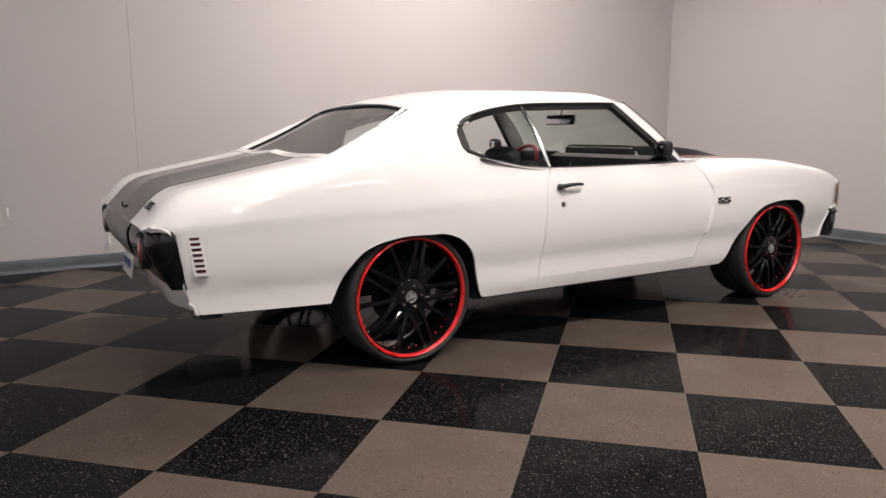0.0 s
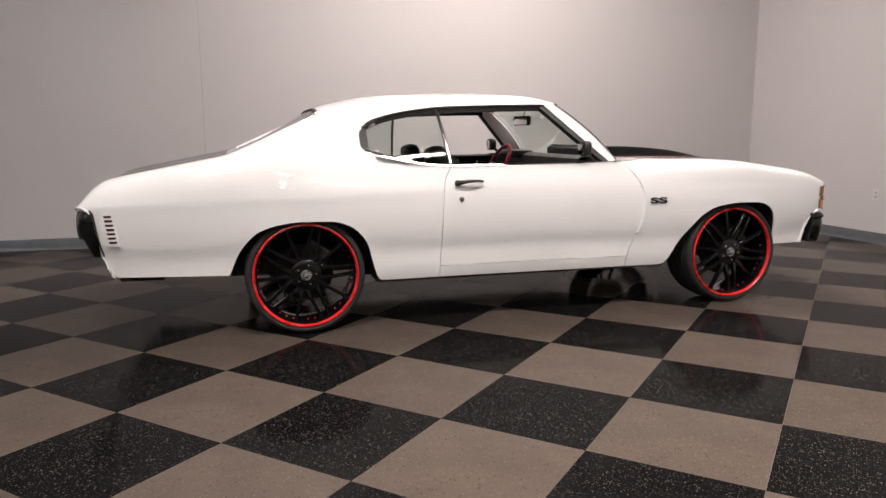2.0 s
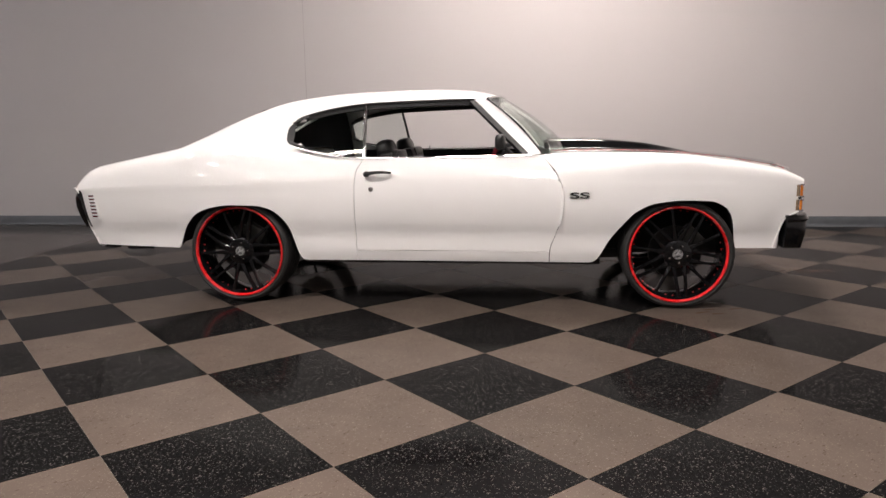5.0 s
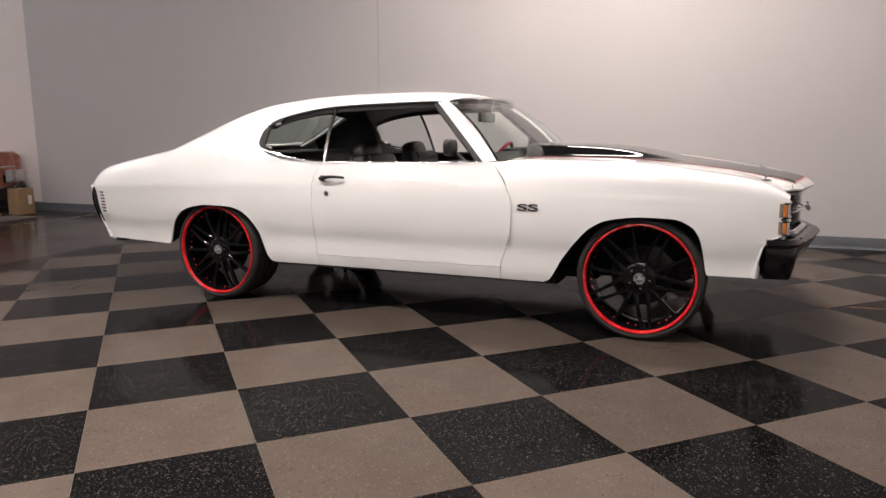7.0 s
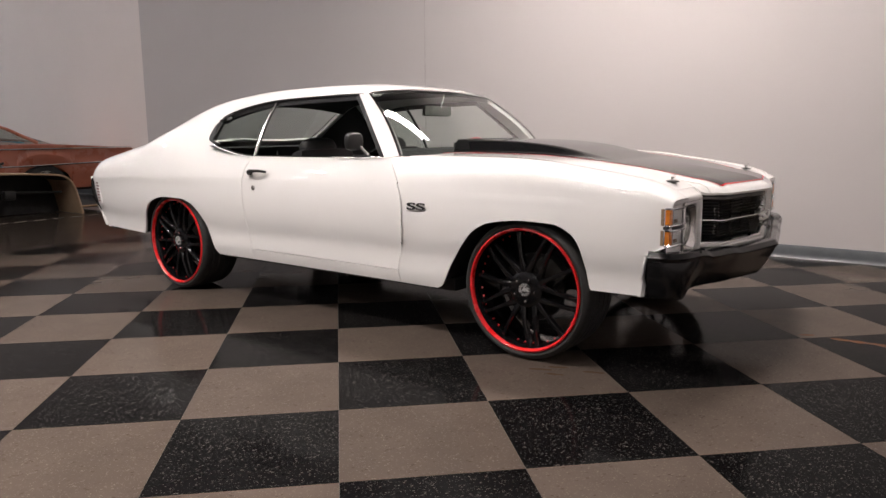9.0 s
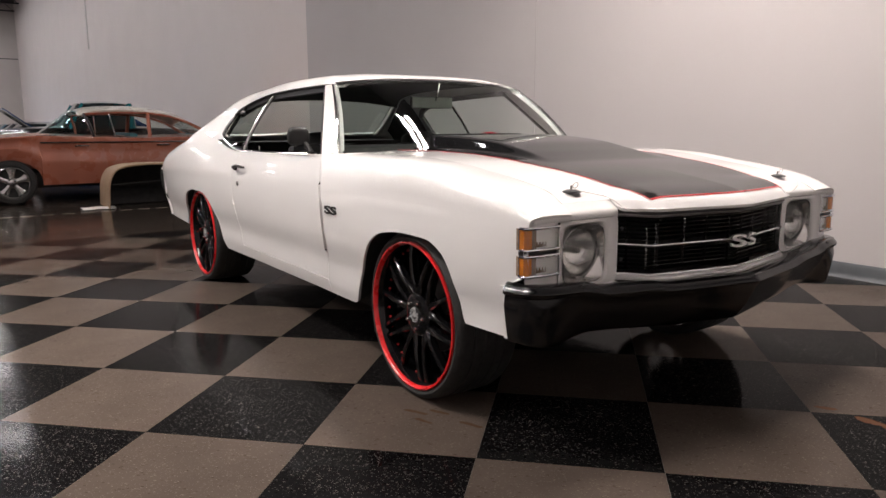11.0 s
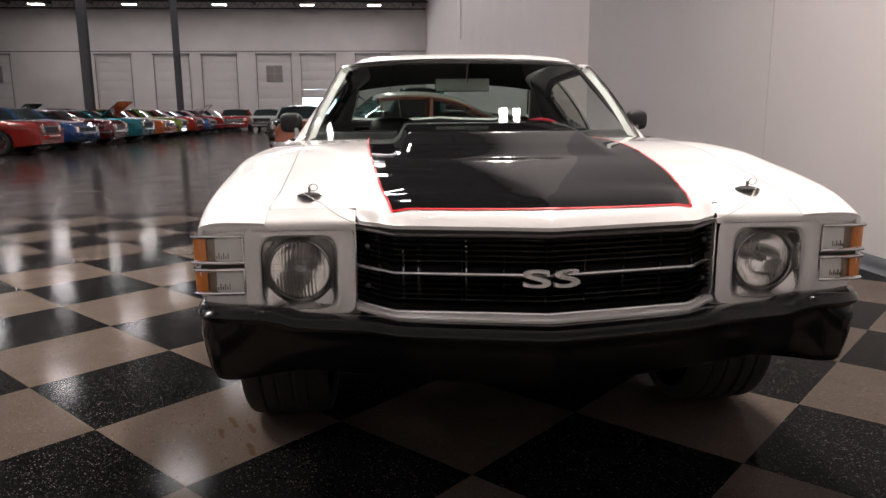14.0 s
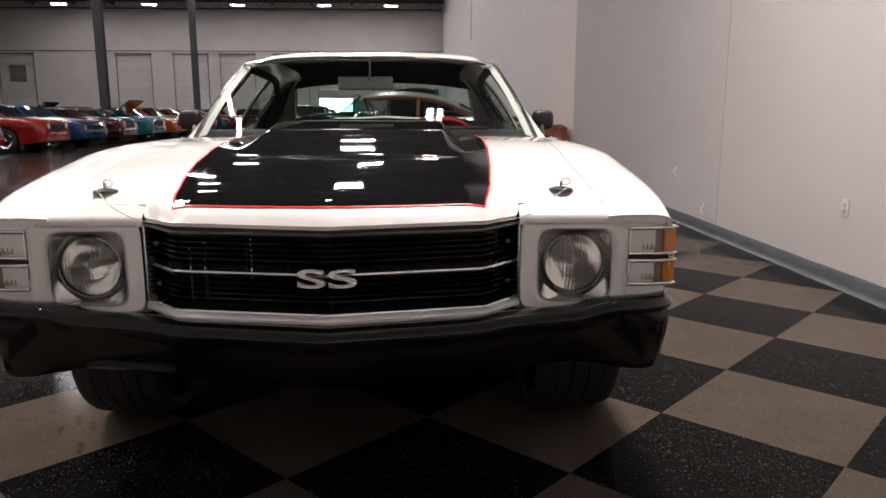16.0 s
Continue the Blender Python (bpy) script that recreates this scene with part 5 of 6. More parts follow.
for s in (-1, 1):
    for cx, arch in ((-1.42, R_ARCH), (1.33, F_ARCH)):
        rows = []
        for x in stations(arch.x[0], arch.x[-1], 0.05, arch)[::3]:
            rows.append([(x, s * (side_y(x, arch(x)) - 0.012), arch(x) + 0.004), (x, s * 0.80, arch(x) + 0.03), (x, s * 0.58, arch(x) + 0.03)])
        part("wheel_well", grid(rows), DARK, car)
        part("well_wall", box((arch.x[0], s * 0.57 - 0.008, 0.30), (arch.x[-1], s * 0.57 + 0.008, 0.70)), DARK, car)
    rows = [[(x, s * (min(side_y(x, min(z, 0.80)), 0.99) - 0.045 - 0.05 * ease(0.8, 0.96, z)), z) for z in np.linspace(0.33, 0.955, 10)] for x in np.linspace(-1.0, 0.62, 20)]
    part("door_panel", grid(rows), VINYL, car)
    part("door_sill", grid([[(x, s * v, BELT(x) - 0.006) for v in (0.835, 0.905)] for x in np.linspace(-1.0, 0.55, 20)]), VINYL, car)
    part("inner_sail", grid([[(x, s * (lerp(glass_on_side(x, z, 1, 0.0)[1], 0, 0.06)), z) for z in np.linspace(0.9, EDGE_Z(x) - 0.03, 8)] for x in np.linspace(-1.7, -1.06, 14)]), HEADLINER, car)
    part("lock_knob", tube([(-0.38, s * 0.85, 0.95), (-0.38, s * 0.85, 0.985)], [0.004, 0.006], 8), CHROME, car)
part("package_shelf", box((-1.80, -0.66, 0.965), (-1.25, 0.66, 0.99), 0.005), HEADLINER, car)
part("firewall", box((0.62, -0.78, 0.33), (0.66, 0.78, 0.94)), DARK, car)
dash = bmesh.new()
add_grid(dash, [[(x, y, z) for x, z in ((0.62, 0.955), (0.52, 0.992), (0.38, 1.002), (0.32, 0.980), (0.30, 0.86), (0.34, 0.74), (0.36, 0.66))] for y in np.linspace(-0.78, 0.78, 13)])
part("dashboard", dash, VINYL, car, "black padded dashboard")
part("instrument_hood", box((0.28, 0.18, 0.95), (0.42, 0.60, 1.015), 0.025), VINYL, car)
rim = [(0.195 + 0.085 * math.sin(a), 0.38 + 0.17 * math.cos(a), 0.905 + 0.145 * math.sin(a)) for a in np.linspace(0, math.tau, 40, False)]
sw = part("steering_wheel", tube(rim, 0.013, 8, True), WHEEL_RED, car, "red-rimmed steering wheel")
part("wheel_spokes", tube([(0.195, 0.215, 0.905), (0.215, 0.38, 0.90), (0.195, 0.545, 0.905)], 0.009, 6), STEEL, sw)
part("steering_column", tube([(0.215, 0.38, 0.90), (0.42, 0.38, 0.82)], 0.022, 8), TRIM_BLACK, sw)


def bucket(x, y, scale, name, label):
    bm = bmesh.new()
    add_box(bm, (x - 0.08, y - 0.25 * scale, 0.40), (x + 0.45, y + 0.25 * scale, 0.58), 0.05)
    seat = part(name, bm, VINYL, car, label)
    bm = bmesh.new()
    add_box(bm, (-0.06, -0.25 * scale, 0.0), (0.06, 0.25 * scale, 0.47), 0.05, pose(x - 0.06, y, 0.53, 0, -14, 0))
    part("backrest", bm, VINYL, seat)
    for dz in np.linspace(0.08, 0.40, 5):
        bm = bmesh.new()
        add_box(bm, (0.055, -0.17 * scale, dz), (0.068, 0.17 * scale, dz + 0.055), 0.006, pose(x - 0.06, y, 0.53, 0, -14, 0))
        part("pleat", bm, VINYL, seat)
    bm = pad(0.062, 0.150, 0.068, pose(x - 0.07, y, 0.50, 0, -16, 0) @ Matrix.Translation((0, 0, 0.515)))
    part("headrest", bm, VINYL, seat)
    for d in (-0.05, 0.05):
        part("headrest_post", tube([(x - 0.17, y + d, 0.90), (x - 0.20, y + d, 1.00)], 0.006, 6), CHROME, seat)
    return seat


bucket(-0.30, -0.38, 1.0, "front_seat", "black vinyl bucket seat with headrest")
bucket(-0.30, 0.38, 1.0, "front_seat", "black vinyl bucket seat with headrest")
bm = bmesh.new()
add_box(bm, (-1.05, -0.62, 0.42), (-0.62, 0.62, 0.58), 0.05)
add_box(bm, (-0.07, -0.62, 0.0), (0.07, 0.62, 0.46), 0.05, pose(-1.10, 0, 0.54, 0, -18, 0))
part("rear_bench", bm, VINYL, car, "black vinyl rear bench")
mm = bmesh.new()
add_box(mm, (-0.012, -0.142, -0.034), (0.012, 0.142, 0.034), 0.011, pose(0.235, -0.025, 1.233, 0, 4, 0))
rv = part("rear_view_mirror", mm, TRIM_BLACK, car, "inside rear-view mirror")
part("mirror_glass", box((0.2195, -0.155, 1.206), (0.2225, 0.105, 1.260), 0.001), CHROME, rv)
part("mirror_stem", tube([(0.252, -0.005, 1.245), (0.262, 0, 1.28), (0.285, 0, 1.345)], 0.0055, 6), CHROME, rv)
part("mirror_back", box((0.2455, -0.163, 1.203), (0.2535, 0.113, 1.263), 0.003), mat("mirror_back_grey", (0.42, 0.44, 0.40), 0.3, coat=0.4), rv)

# ---- wheels ----
def wheel_meshes():
    """Meshes of one wheel about the origin, face towards -y."""
    out = {}

    def keep(name, bm, material, angle=38):
        bmesh.ops.recalc_face_normals(bm, faces=bm.faces[:])
        me = bpy.data.meshes.new(name)
        bm.to_mesh(me)
        bm.free()
        me.materials.append(material)
        smooth(me, angle)
        out[name] = me

    tread = []
    for y in np.linspace(-0.115, 0.115, 47):
        groove = min(abs(y - g) for g in (-0.075, -0.027, 0.027, 0.075))
        tread.append((0.3445 - 0.25 * y * y - (0.006 if groove < 0.004 else 0.0), y))
    keep("tyre", lathe([(0.294, -0.126), (0.304, -0.141), (0.318, -0.146), (0.332, -0.138), (0.339, -0.126)] + tread + [(0.339, 0.126), (0.332, 0.138), (0.318, 0.146), (0.304, 0.141), (0.294, 0.126)], 72), TYRE)
    keep("rim", lathe([(0.300, 0.13), (0.290, 0.128), (0.282, 0.11), (0.274, 0.05), (0.268, -0.02), (0.272, -0.09), (0.280, -0.120), (0.288, -0.133), (0.292, -0.142)], 72), GLOSS_BLACK)
    keep("wheel_lip", lathe([(0.286, -0.132), (0.289, -0.146), (0.2945, -0.151), (0.3005, -0.149), (0.303, -0.140), (0.300, -0.128)], 72, closed=True), RED_RING)
    for nm, a0, a1, r0 in (("middle_spoke", 0.0, 0.0, 0.080), ("spoke", 13.0, 31.5, 0.084), ("outer_spoke", -13.0, -31.5, 0.084)):
        p, q = (Vector((r * math.cos(radians(a)), 0, r * math.sin(radians(a)))) for r, a in ((r0, a0), (0.281, a1)))
        side = (q - p).normalized().cross(Vector((0, 1, 0)))
        bm = bmesh.new()
        rows = []
        for t in np.linspace(0, 1, 8):
            c = p.lerp(q, t)
            wd = lerp(0.0165, 0.0098, ease(0.0, 0.45, t)) + 0.006 * ease(0.85, 1.0, t)
            y0 = lerp(-0.112, -0.116, t) - 0.010 * math.sin(math.pi * t)
            rows.append([tuple(c + side * u * wd + Vector((0, y0 + d, 0))) for u, d in ((-1, 0.006), (-0.55, 0), (0.55, 0), (1, 0.006), (0.8, 0.034), (-0.8, 0.034))])
        vs = add_grid(bm, rows, False, True)
        bm.faces.new(vs[0][::-1])
        bm.faces.new(vs[-1])
        keep(nm, bm, GLOSS_BLACK)
    keep("hub", lathe([(0.0, -0.118), (0.03, -0.118), (0.034, -0.122), (0.068, -0.120), (0.088, -0.111), (0.092, -0.08), (0.06, 0.0)], 40), GLOSS_BLACK)
    bm = lathe([(0.0, -0.128), (0.027, -0.127), (0.032, -0.124), (0.034, -0.115)], 32)
    keep("centre_cap", bm, TRIM_BLACK)
    bm = bmesh.new()
    for k in range(14):
        if k % 7:
            a = k * math.tau / 14
            add_box(bm, (-0.0032, -0.1295, 0.0245), (0.0032, -0.1265, 0.0295), 0, pose(0, 0, 0, 0, math.degrees(a), 0))
    add_lathe(bm, [(0.0195, -0.1295), (0.0218, -0.1295), (0.0218, -0.127), (0.0195, -0.127)], 28, closed=True)
    add_box(bm, (-0.009, -0.130, -0.014), (-0.003, -0.127, 0.010))
    add_box(bm, (-0.012, -0.130, 0.006), (0.014, -0.127, 0.013))
    add_box(bm, (-0.006, -0.130, -0.004), (0.009, -0.127, 0.002))
    keep("cap_mark", bm, mat("silver_cap_print", (0.33, 0.33, 0.33), 0.4))
    keep("lug_nut", lathe([(0.0, -0.134), (0.006, -0.133), (0.008, -0.128), (0.008, -0.11)], 10), CHROME)
    keep("rivet", lathe([(0.0, -0.006), (0.0035, -0.005), (0.0052, 0.0)], 8), RED_RING)
    keep("brake_disc", lathe([(0.07, -0.03), (0.165, -0.03), (0.167, -0.02), (0.165, -0.005), (0.07, -0.005)], 48), mat("brake_steel", (0.035, 0.034, 0.033), 0.38, metal=1.0))
    keep("caliper", box((-0.075, -0.055, 0.085), (0.075, 0.015, 0.185), 0.015), mat("caliper_grey", (0.045, 0.043, 0.04), 0.4, metal=0.6))
    return out


WM = wheel_meshes()


def wheel(x, y, turn, spin):
    w = new("wheel", WM["rim"])
    w.parent = car
    w.matrix_basis = pose(x, y, 0.3445, 0, 0, turn) @ pose(0, 0, 0, 0, spin, 0)
    w["label"] = "black multi-spoke wheel with red lip"

    def put(name, m=Matrix()):
        o = new(name, WM[name])
        o.parent = w
        o.matrix_basis = m

    for n in ("tyre", "wheel_lip", "hub", "centre_cap", "cap_mark", "brake_disc", "caliper"):
        put(n)
    for k in range(5):
        for n in ("middle_spoke", "spoke", "outer_spoke"):
            put(n, pose(0, 0, 0, 0, 72 * k, 0))
        put("lug_nut", pose(0, 0, 0, 0, 72 * k + 36, 0) @ Matrix.Translation((0.056, 0, 0)))
    for k in range(30):
        put("rivet", pose(0, 0, 0, 0, 12 * k + (3 if k % 3 == 0 else -3 if k % 3 == 2 else 0), 0) @ Matrix.Translation((0.271, -0.085, 0)) @ pose(0, 0, 0, 0, 0, -90))
    return w


wheel(1.417, -0.775, 0, 45)
wheel(-1.424, -0.775, 0, 32)
wheel(1.417, 0.775, 180, 40)
wheel(-1.424, 0.775, 180, 5)


# ---- parked cars in the hall ----
PLAIN_TYRE = TYRE
DARK_GLASS = mat("dark_car_glass", (0.02, 0.028, 0.03), 0.05, coat=1.0, vary=0.1)
PAINTS = {}


def paint(name, color, rough=0.2):
    if name not in PAINTS:
        PAINTS[name] = mat(name + "_car_paint", tuple(0.55 * v for v in color), 0.12, coat=1.0, vary=0.05, scale=3)
    return PAINTS[name]


def parked_car(name, label, at, heading, colour, roof_colour=None, L=5.0, wd=0.94, hood=0.92, belt=0.93, deck=0.95, roof=1.36, ws=(0.75, 0.30), back=(-1.05, -1.75), wb=(1.45, -1.40),
               wr=0.335, rim=CHROME, glass=DARK_GLASS, hood_up=False, group="parked cars", bed=False, lamps_y=0.62, bumper=None, bars=5):
    """A car about its own middle, nose towards +x, on the floor."""
    c = empty(name, label, "car", (*at, 0), group, heading)
    xf, xr = L / 2, -L / 2
    top = Curve((xr, deck - 0.20), (xr + 0.06, deck - 0.06), (xr + 0.35, deck), (back[1], belt + 0.01), (back[1] + 0.3, belt), (ws[0] - 0.2, belt), (ws[0], belt + 0.015), (xf - 0.5, hood), (xf - 0.12, hood - 0.05), (xf, hood - 0.20))
    half = Curve((xr, wd - 0.10), (xr + 0.2, wd - 0.03), (xr + 1.2, wd), (xf - 1.2, wd), (xf - 0.25, wd - 0.03), (xf, wd - 0.13))

    def low(x):
        z = 0.24 + 0.06 * ease(xf - 0.6, xf, x) + 0.08 * ease(xr + 0.6, xr, x)
        for w in wb:
            d = abs(x - w) / (wr + 0.05)
            if d < 1:
                z = max(z, wr + (wr + 0.05) * math.sqrt(1 - d * d) * 0.98)
        return z

    xs_ = sorted(set([round(v, 4) for v in np.linspace(xr, xf, 40)] + [round(w + (wr + 0.05) * math.sin(a), 4) for w in wb for a in np.linspace(-1.5706, 1.5706, 19)]))
    shell = bmesh.new()
    rows = []
    for x in xs_:
        zt, h, zb = top(x), half(x), low(x)
        sec = []
        for v in np.linspace(0, 1, 8):
            z = lerp(zb, zt - 0.10, v)
            sec.append((h - 0.045 * (1 - v) ** 2 - 0.02 * v ** 3, z))
        sec += [(h - 0.045, zt - 0.04), (h - 0.10, zt - 0.008), (h - 0.20, zt + 0.003), (h * 0.5, zt + 0.018), (0.0, zt + 0.024)]
        line = [(x, -y, z) for y, z in sec] + [(x, y, z) for y, z in sec[-2::-1]]
        rows.append(line)
    vs = add_grid(shell, rows)
    shell.faces.new(vs[0])
    shell.faces.new(vs[-1][::-1])
    solid(part("body", shell, colour, c), 0.02)
    # greenhouse
    rc = roof_colour or colour
    by, ry = wd - 0.09, wd - 0.26

    b0, b1 = back[1], ws[0]
    r0, r1 = back[0], ws[1]
    if bed:
        b0, r0 = back[0] - 0.08, back[0]
    part("roof", grid([[(lerp(r0 - 0.05, r1 + 0.04, u), ry * v, roof - 0.05 * abs(v) ** 2.5 - 0.05 * abs(2 * u - 1) ** 3) for v in np.linspace(-1, 1, 13)] for u in np.linspace(0, 1, 13)]), rc, c)
    part("windscreen", grid([[(lerp(b1 + 0.10 * (1 - v * v), r1 + 0.04, t), lerp(by, ry, t) * v, lerp(belt, roof - 0.045 - 0.05 * abs(v) ** 2.5, t)) for v in np.linspace(-1, 1, 9)] for t in np.linspace(0, 1, 5)]), glass, c)
    part("rear_screen", grid([[(lerp(b0, r0 - 0.05, t), lerp(by, ry, t) * v, lerp(belt, roof - 0.045 - 0.05 * abs(v) ** 2.5, t)) for v in np.linspace(-1, 1, 9)] for t in np.linspace(0, 1, 5)]), glass, c)
    for s in (-1, 1):
        part("side_glass", grid([[(lerp(lerp(b0 + 0.05, r0, t), lerp(b1 - 0.03, r1, t), u), s * (lerp(by, ry, t) - 0.004), lerp(belt - 0.02, roof - 0.09, t)) for t in np.linspace(0, 1, 5)] for u in np.linspace(0, 1, 9)]), glass, c)
        for lowx, highx, w in ((b1, r1 + 0.02, 0.035), ((b0 + b1) / 2 - 0.1, (r0 + r1) / 2 - 0.05, 0.03), (b0 + 0.03, r0 - 0.03, 0.06)):
            part("pillar", tube([(lerp(lowx, highx, t), s * (lerp(by, ry, t) + 0.002), lerp(belt - 0.02, roof - 0.07, t)) for t in np.linspace(0, 1, 4)], w, 6), rc if w > 0.03 else colour, c)
        part("side_trim", tube([(x, s * (half(x) - 0.004), lerp(belt, hood, 0.5) - 0.22) for x in np.linspace(xr + 0.25, xf - 0.25, 14)], 0.010, 5), CHROME, c)
        for w in wb:
            wl = part("wheel", lathe([(0.0, s * 0.03), (0.05, s * 0.035), (0.07, s * 0.01), (0.14, 0.0), (wr - 0.13, s * 0.02), (wr - 0.105, s * 0.045), (wr - 0.09, s * 0.04), (wr - 0.09, -s * 0.1)], 24, "y", (w, s * (wd - 0.06), wr)), rim, c)
            part("tyre", lathe([(wr - 0.095, s * 0.05), (wr - 0.05, s * 0.065), (wr - 0.012, s * 0.05), (wr, s * 0.02), (wr, -s * 0.12), (wr - 0.02, -s * 0.15), (wr - 0.095, -s * 0.15)], 28, "y", (w, s * (wd - 0.06), wr)), PLAIN_TYRE, wl)
            part("rim_slots", lathe([(0.075, s * 0.012), (0.135, s * 0.004)], 20, "y", (w, s * (wd - 0.056), wr)), DARK, wl)
        lampo = part("headlamp", lathe([(0.0, 0.03), (0.05, 0.024), (0.075, 0.008), (0.085, 0.0), (0.085, -0.05)], 18, "x", (xf - 0.005, s * lamps_y, hood - 0.20)), LENS_CLEAR, c)
        part("lamp_ring", lathe([(0.085, 0.01), (0.095, 0.012), (0.10, -0.02)], 18, "x", (xf - 0.004, s * lamps_y, hood - 0.20)), CHROME, lampo)
    for x, sg in ((xf + 0.03, 1), (xr - 0.03, -1)):
        rows = []
        for y in np.linspace(-wd + 0.05, wd - 0.05, 15):
            k = (abs(y) / wd) ** 3
            xx = x - sg * 0.14 * k
            rows.append([(xx - sg * 0.06, y, 0.40), (xx, y, 0.43), (xx + sg * 0.015, y, 0.48), (xx, y, 0.53), (xx - sg * 0.07, y, 0.55)])
        solid(part("bumper", grid(rows), bumper or CHROME, c), 0.01)
        if bumper is None:
            for s in (-1, 1):
                part("bumper_end", tube([(x - sg * 0.15, s * (wd - 0.05), 0.475), (x - sg * 0.24, s * (wd + 0.005), 0.475), (x - sg * 0.46, s * (wd + 0.012), 0.475)], [0.05, 0.055, 0.035], 8), CHROME, c)
    part("grille", grid([[(xf + 0.004, y, z) for z in (0.56, hood - 0.14)] for y in np.linspace(-lamps_y + 0.12, lamps_y - 0.12, 5)]), DARK, c)
    for k in range(bars):
        z = lerp(0.58, hood - 0.16, k / max(1, bars - 1))
        part("grille_bar", box((xf + 0.006, -lamps_y + 0.12, z - 0.006), (xf + 0.016, lamps_y - 0.12, z + 0.006)), CHROME, c)
    part("underside", box((xr + 0.2, -wd + 0.25, 0.22), (xf - 0.2, wd - 0.25, 0.45)), DARK, c)
    part("cabin_inside", box((b0 + 0.35, -by + 0.12, 0.5), (b1 - 0.2, by - 0.12, belt + 0.04), 0.05), VINYL, c)
    if hood_up:
        bm = bmesh.new()
        add_grid(bm, [[(u, v * (wd - 0.12), 0.02 * (1 - v * v)) for v in np.linspace(-1, 1, 9)] for u in np.linspace(0, 1.0, 7)])
        bm.transform(pose(ws[0] + 0.12, 0, belt + 0.02, 0, -38, 0))
        solid(part("raised_hood", bm, colour, c), 0.025)
    return c


COPPER = mat("faded_copper_car_paint", (0.36, 0.120, 0.075), 0.30, coat=0.5, vary=0.10, scale=2.5, rough_vary=0.1)
CREAM = mat("cream_roof_paint", (0.62, 0.58, 0.50), 0.3, coat=0.6, vary=0.04)
SEAT_TEAL = mat("teal_seat_cloth", (0.03, 0.17, 0.22), 0.6, vary=0.15, bump=0.2)
SEDAN_GLASS = glass_mat("pale_green_glass", (0.55, 0.74, 0.74))
MAG = mat("polished_wheel_alloy", (0.62, 0.62, 0.62), 0.14, metal=1.0, vary=0.05)


def sedan_wheel(c, x, s):
    w = part("wheel", lathe([(0.215, -s * 0.12), (0.222, s * 0.02), (0.232, s * 0.050), (0.222, s * 0.055), (0.205, s * 0.035), (0.20, -s * 0.02)], 36, "y", (x, s * 0.90, 0.325)), MAG, c, "polished alloy wheel with five slots")
    part("tyre", lathe([(0.225, s * 0.05), (0.25, s * 0.068), (0.30, s * 0.062), (0.320, s * 0.040), (0.325, s * 0.01), (0.325, -s * 0.11), (0.30, -s * 0.15), (0.225, -s * 0.15)], 40, "y", (x, s * 0.90, 0.325)), PLAIN_TYRE, w)
    part("hub_cap", lathe([(0.0, s * 0.050), (0.045, s * 0.045), (0.055, s * 0.02), (0.075, s * 0.010), (0.085, -s * 0.02)], 24, "y", (x, s * 0.90, 0.325)), MAG, w)
    part("wheel_back", lathe([(0.0, -s * 0.03), (0.21, -s * 0.03)], 24, "y", (x, s * 0.90, 0.325)), DARK, w)
    for k in range(5):
        a = radians(72 * k + 18)
        rows = []
        for r, hw in ((0.06, 0.030), (0.12, 0.036), (0.17, 0.052), (0.212, 0.072)):
            rows.append([(x + r * math.cos(a) - u * hw * math.sin(a), s * (0.90 + 0.028 - 0.012 * abs(u)), 0.325 + r * math.sin(a) + u * hw * math.cos(a)) for u in (-1, -0.6, 0.6, 1)])
        solid(part("wheel_spoke", grid(rows), MAG, w), 0.012)


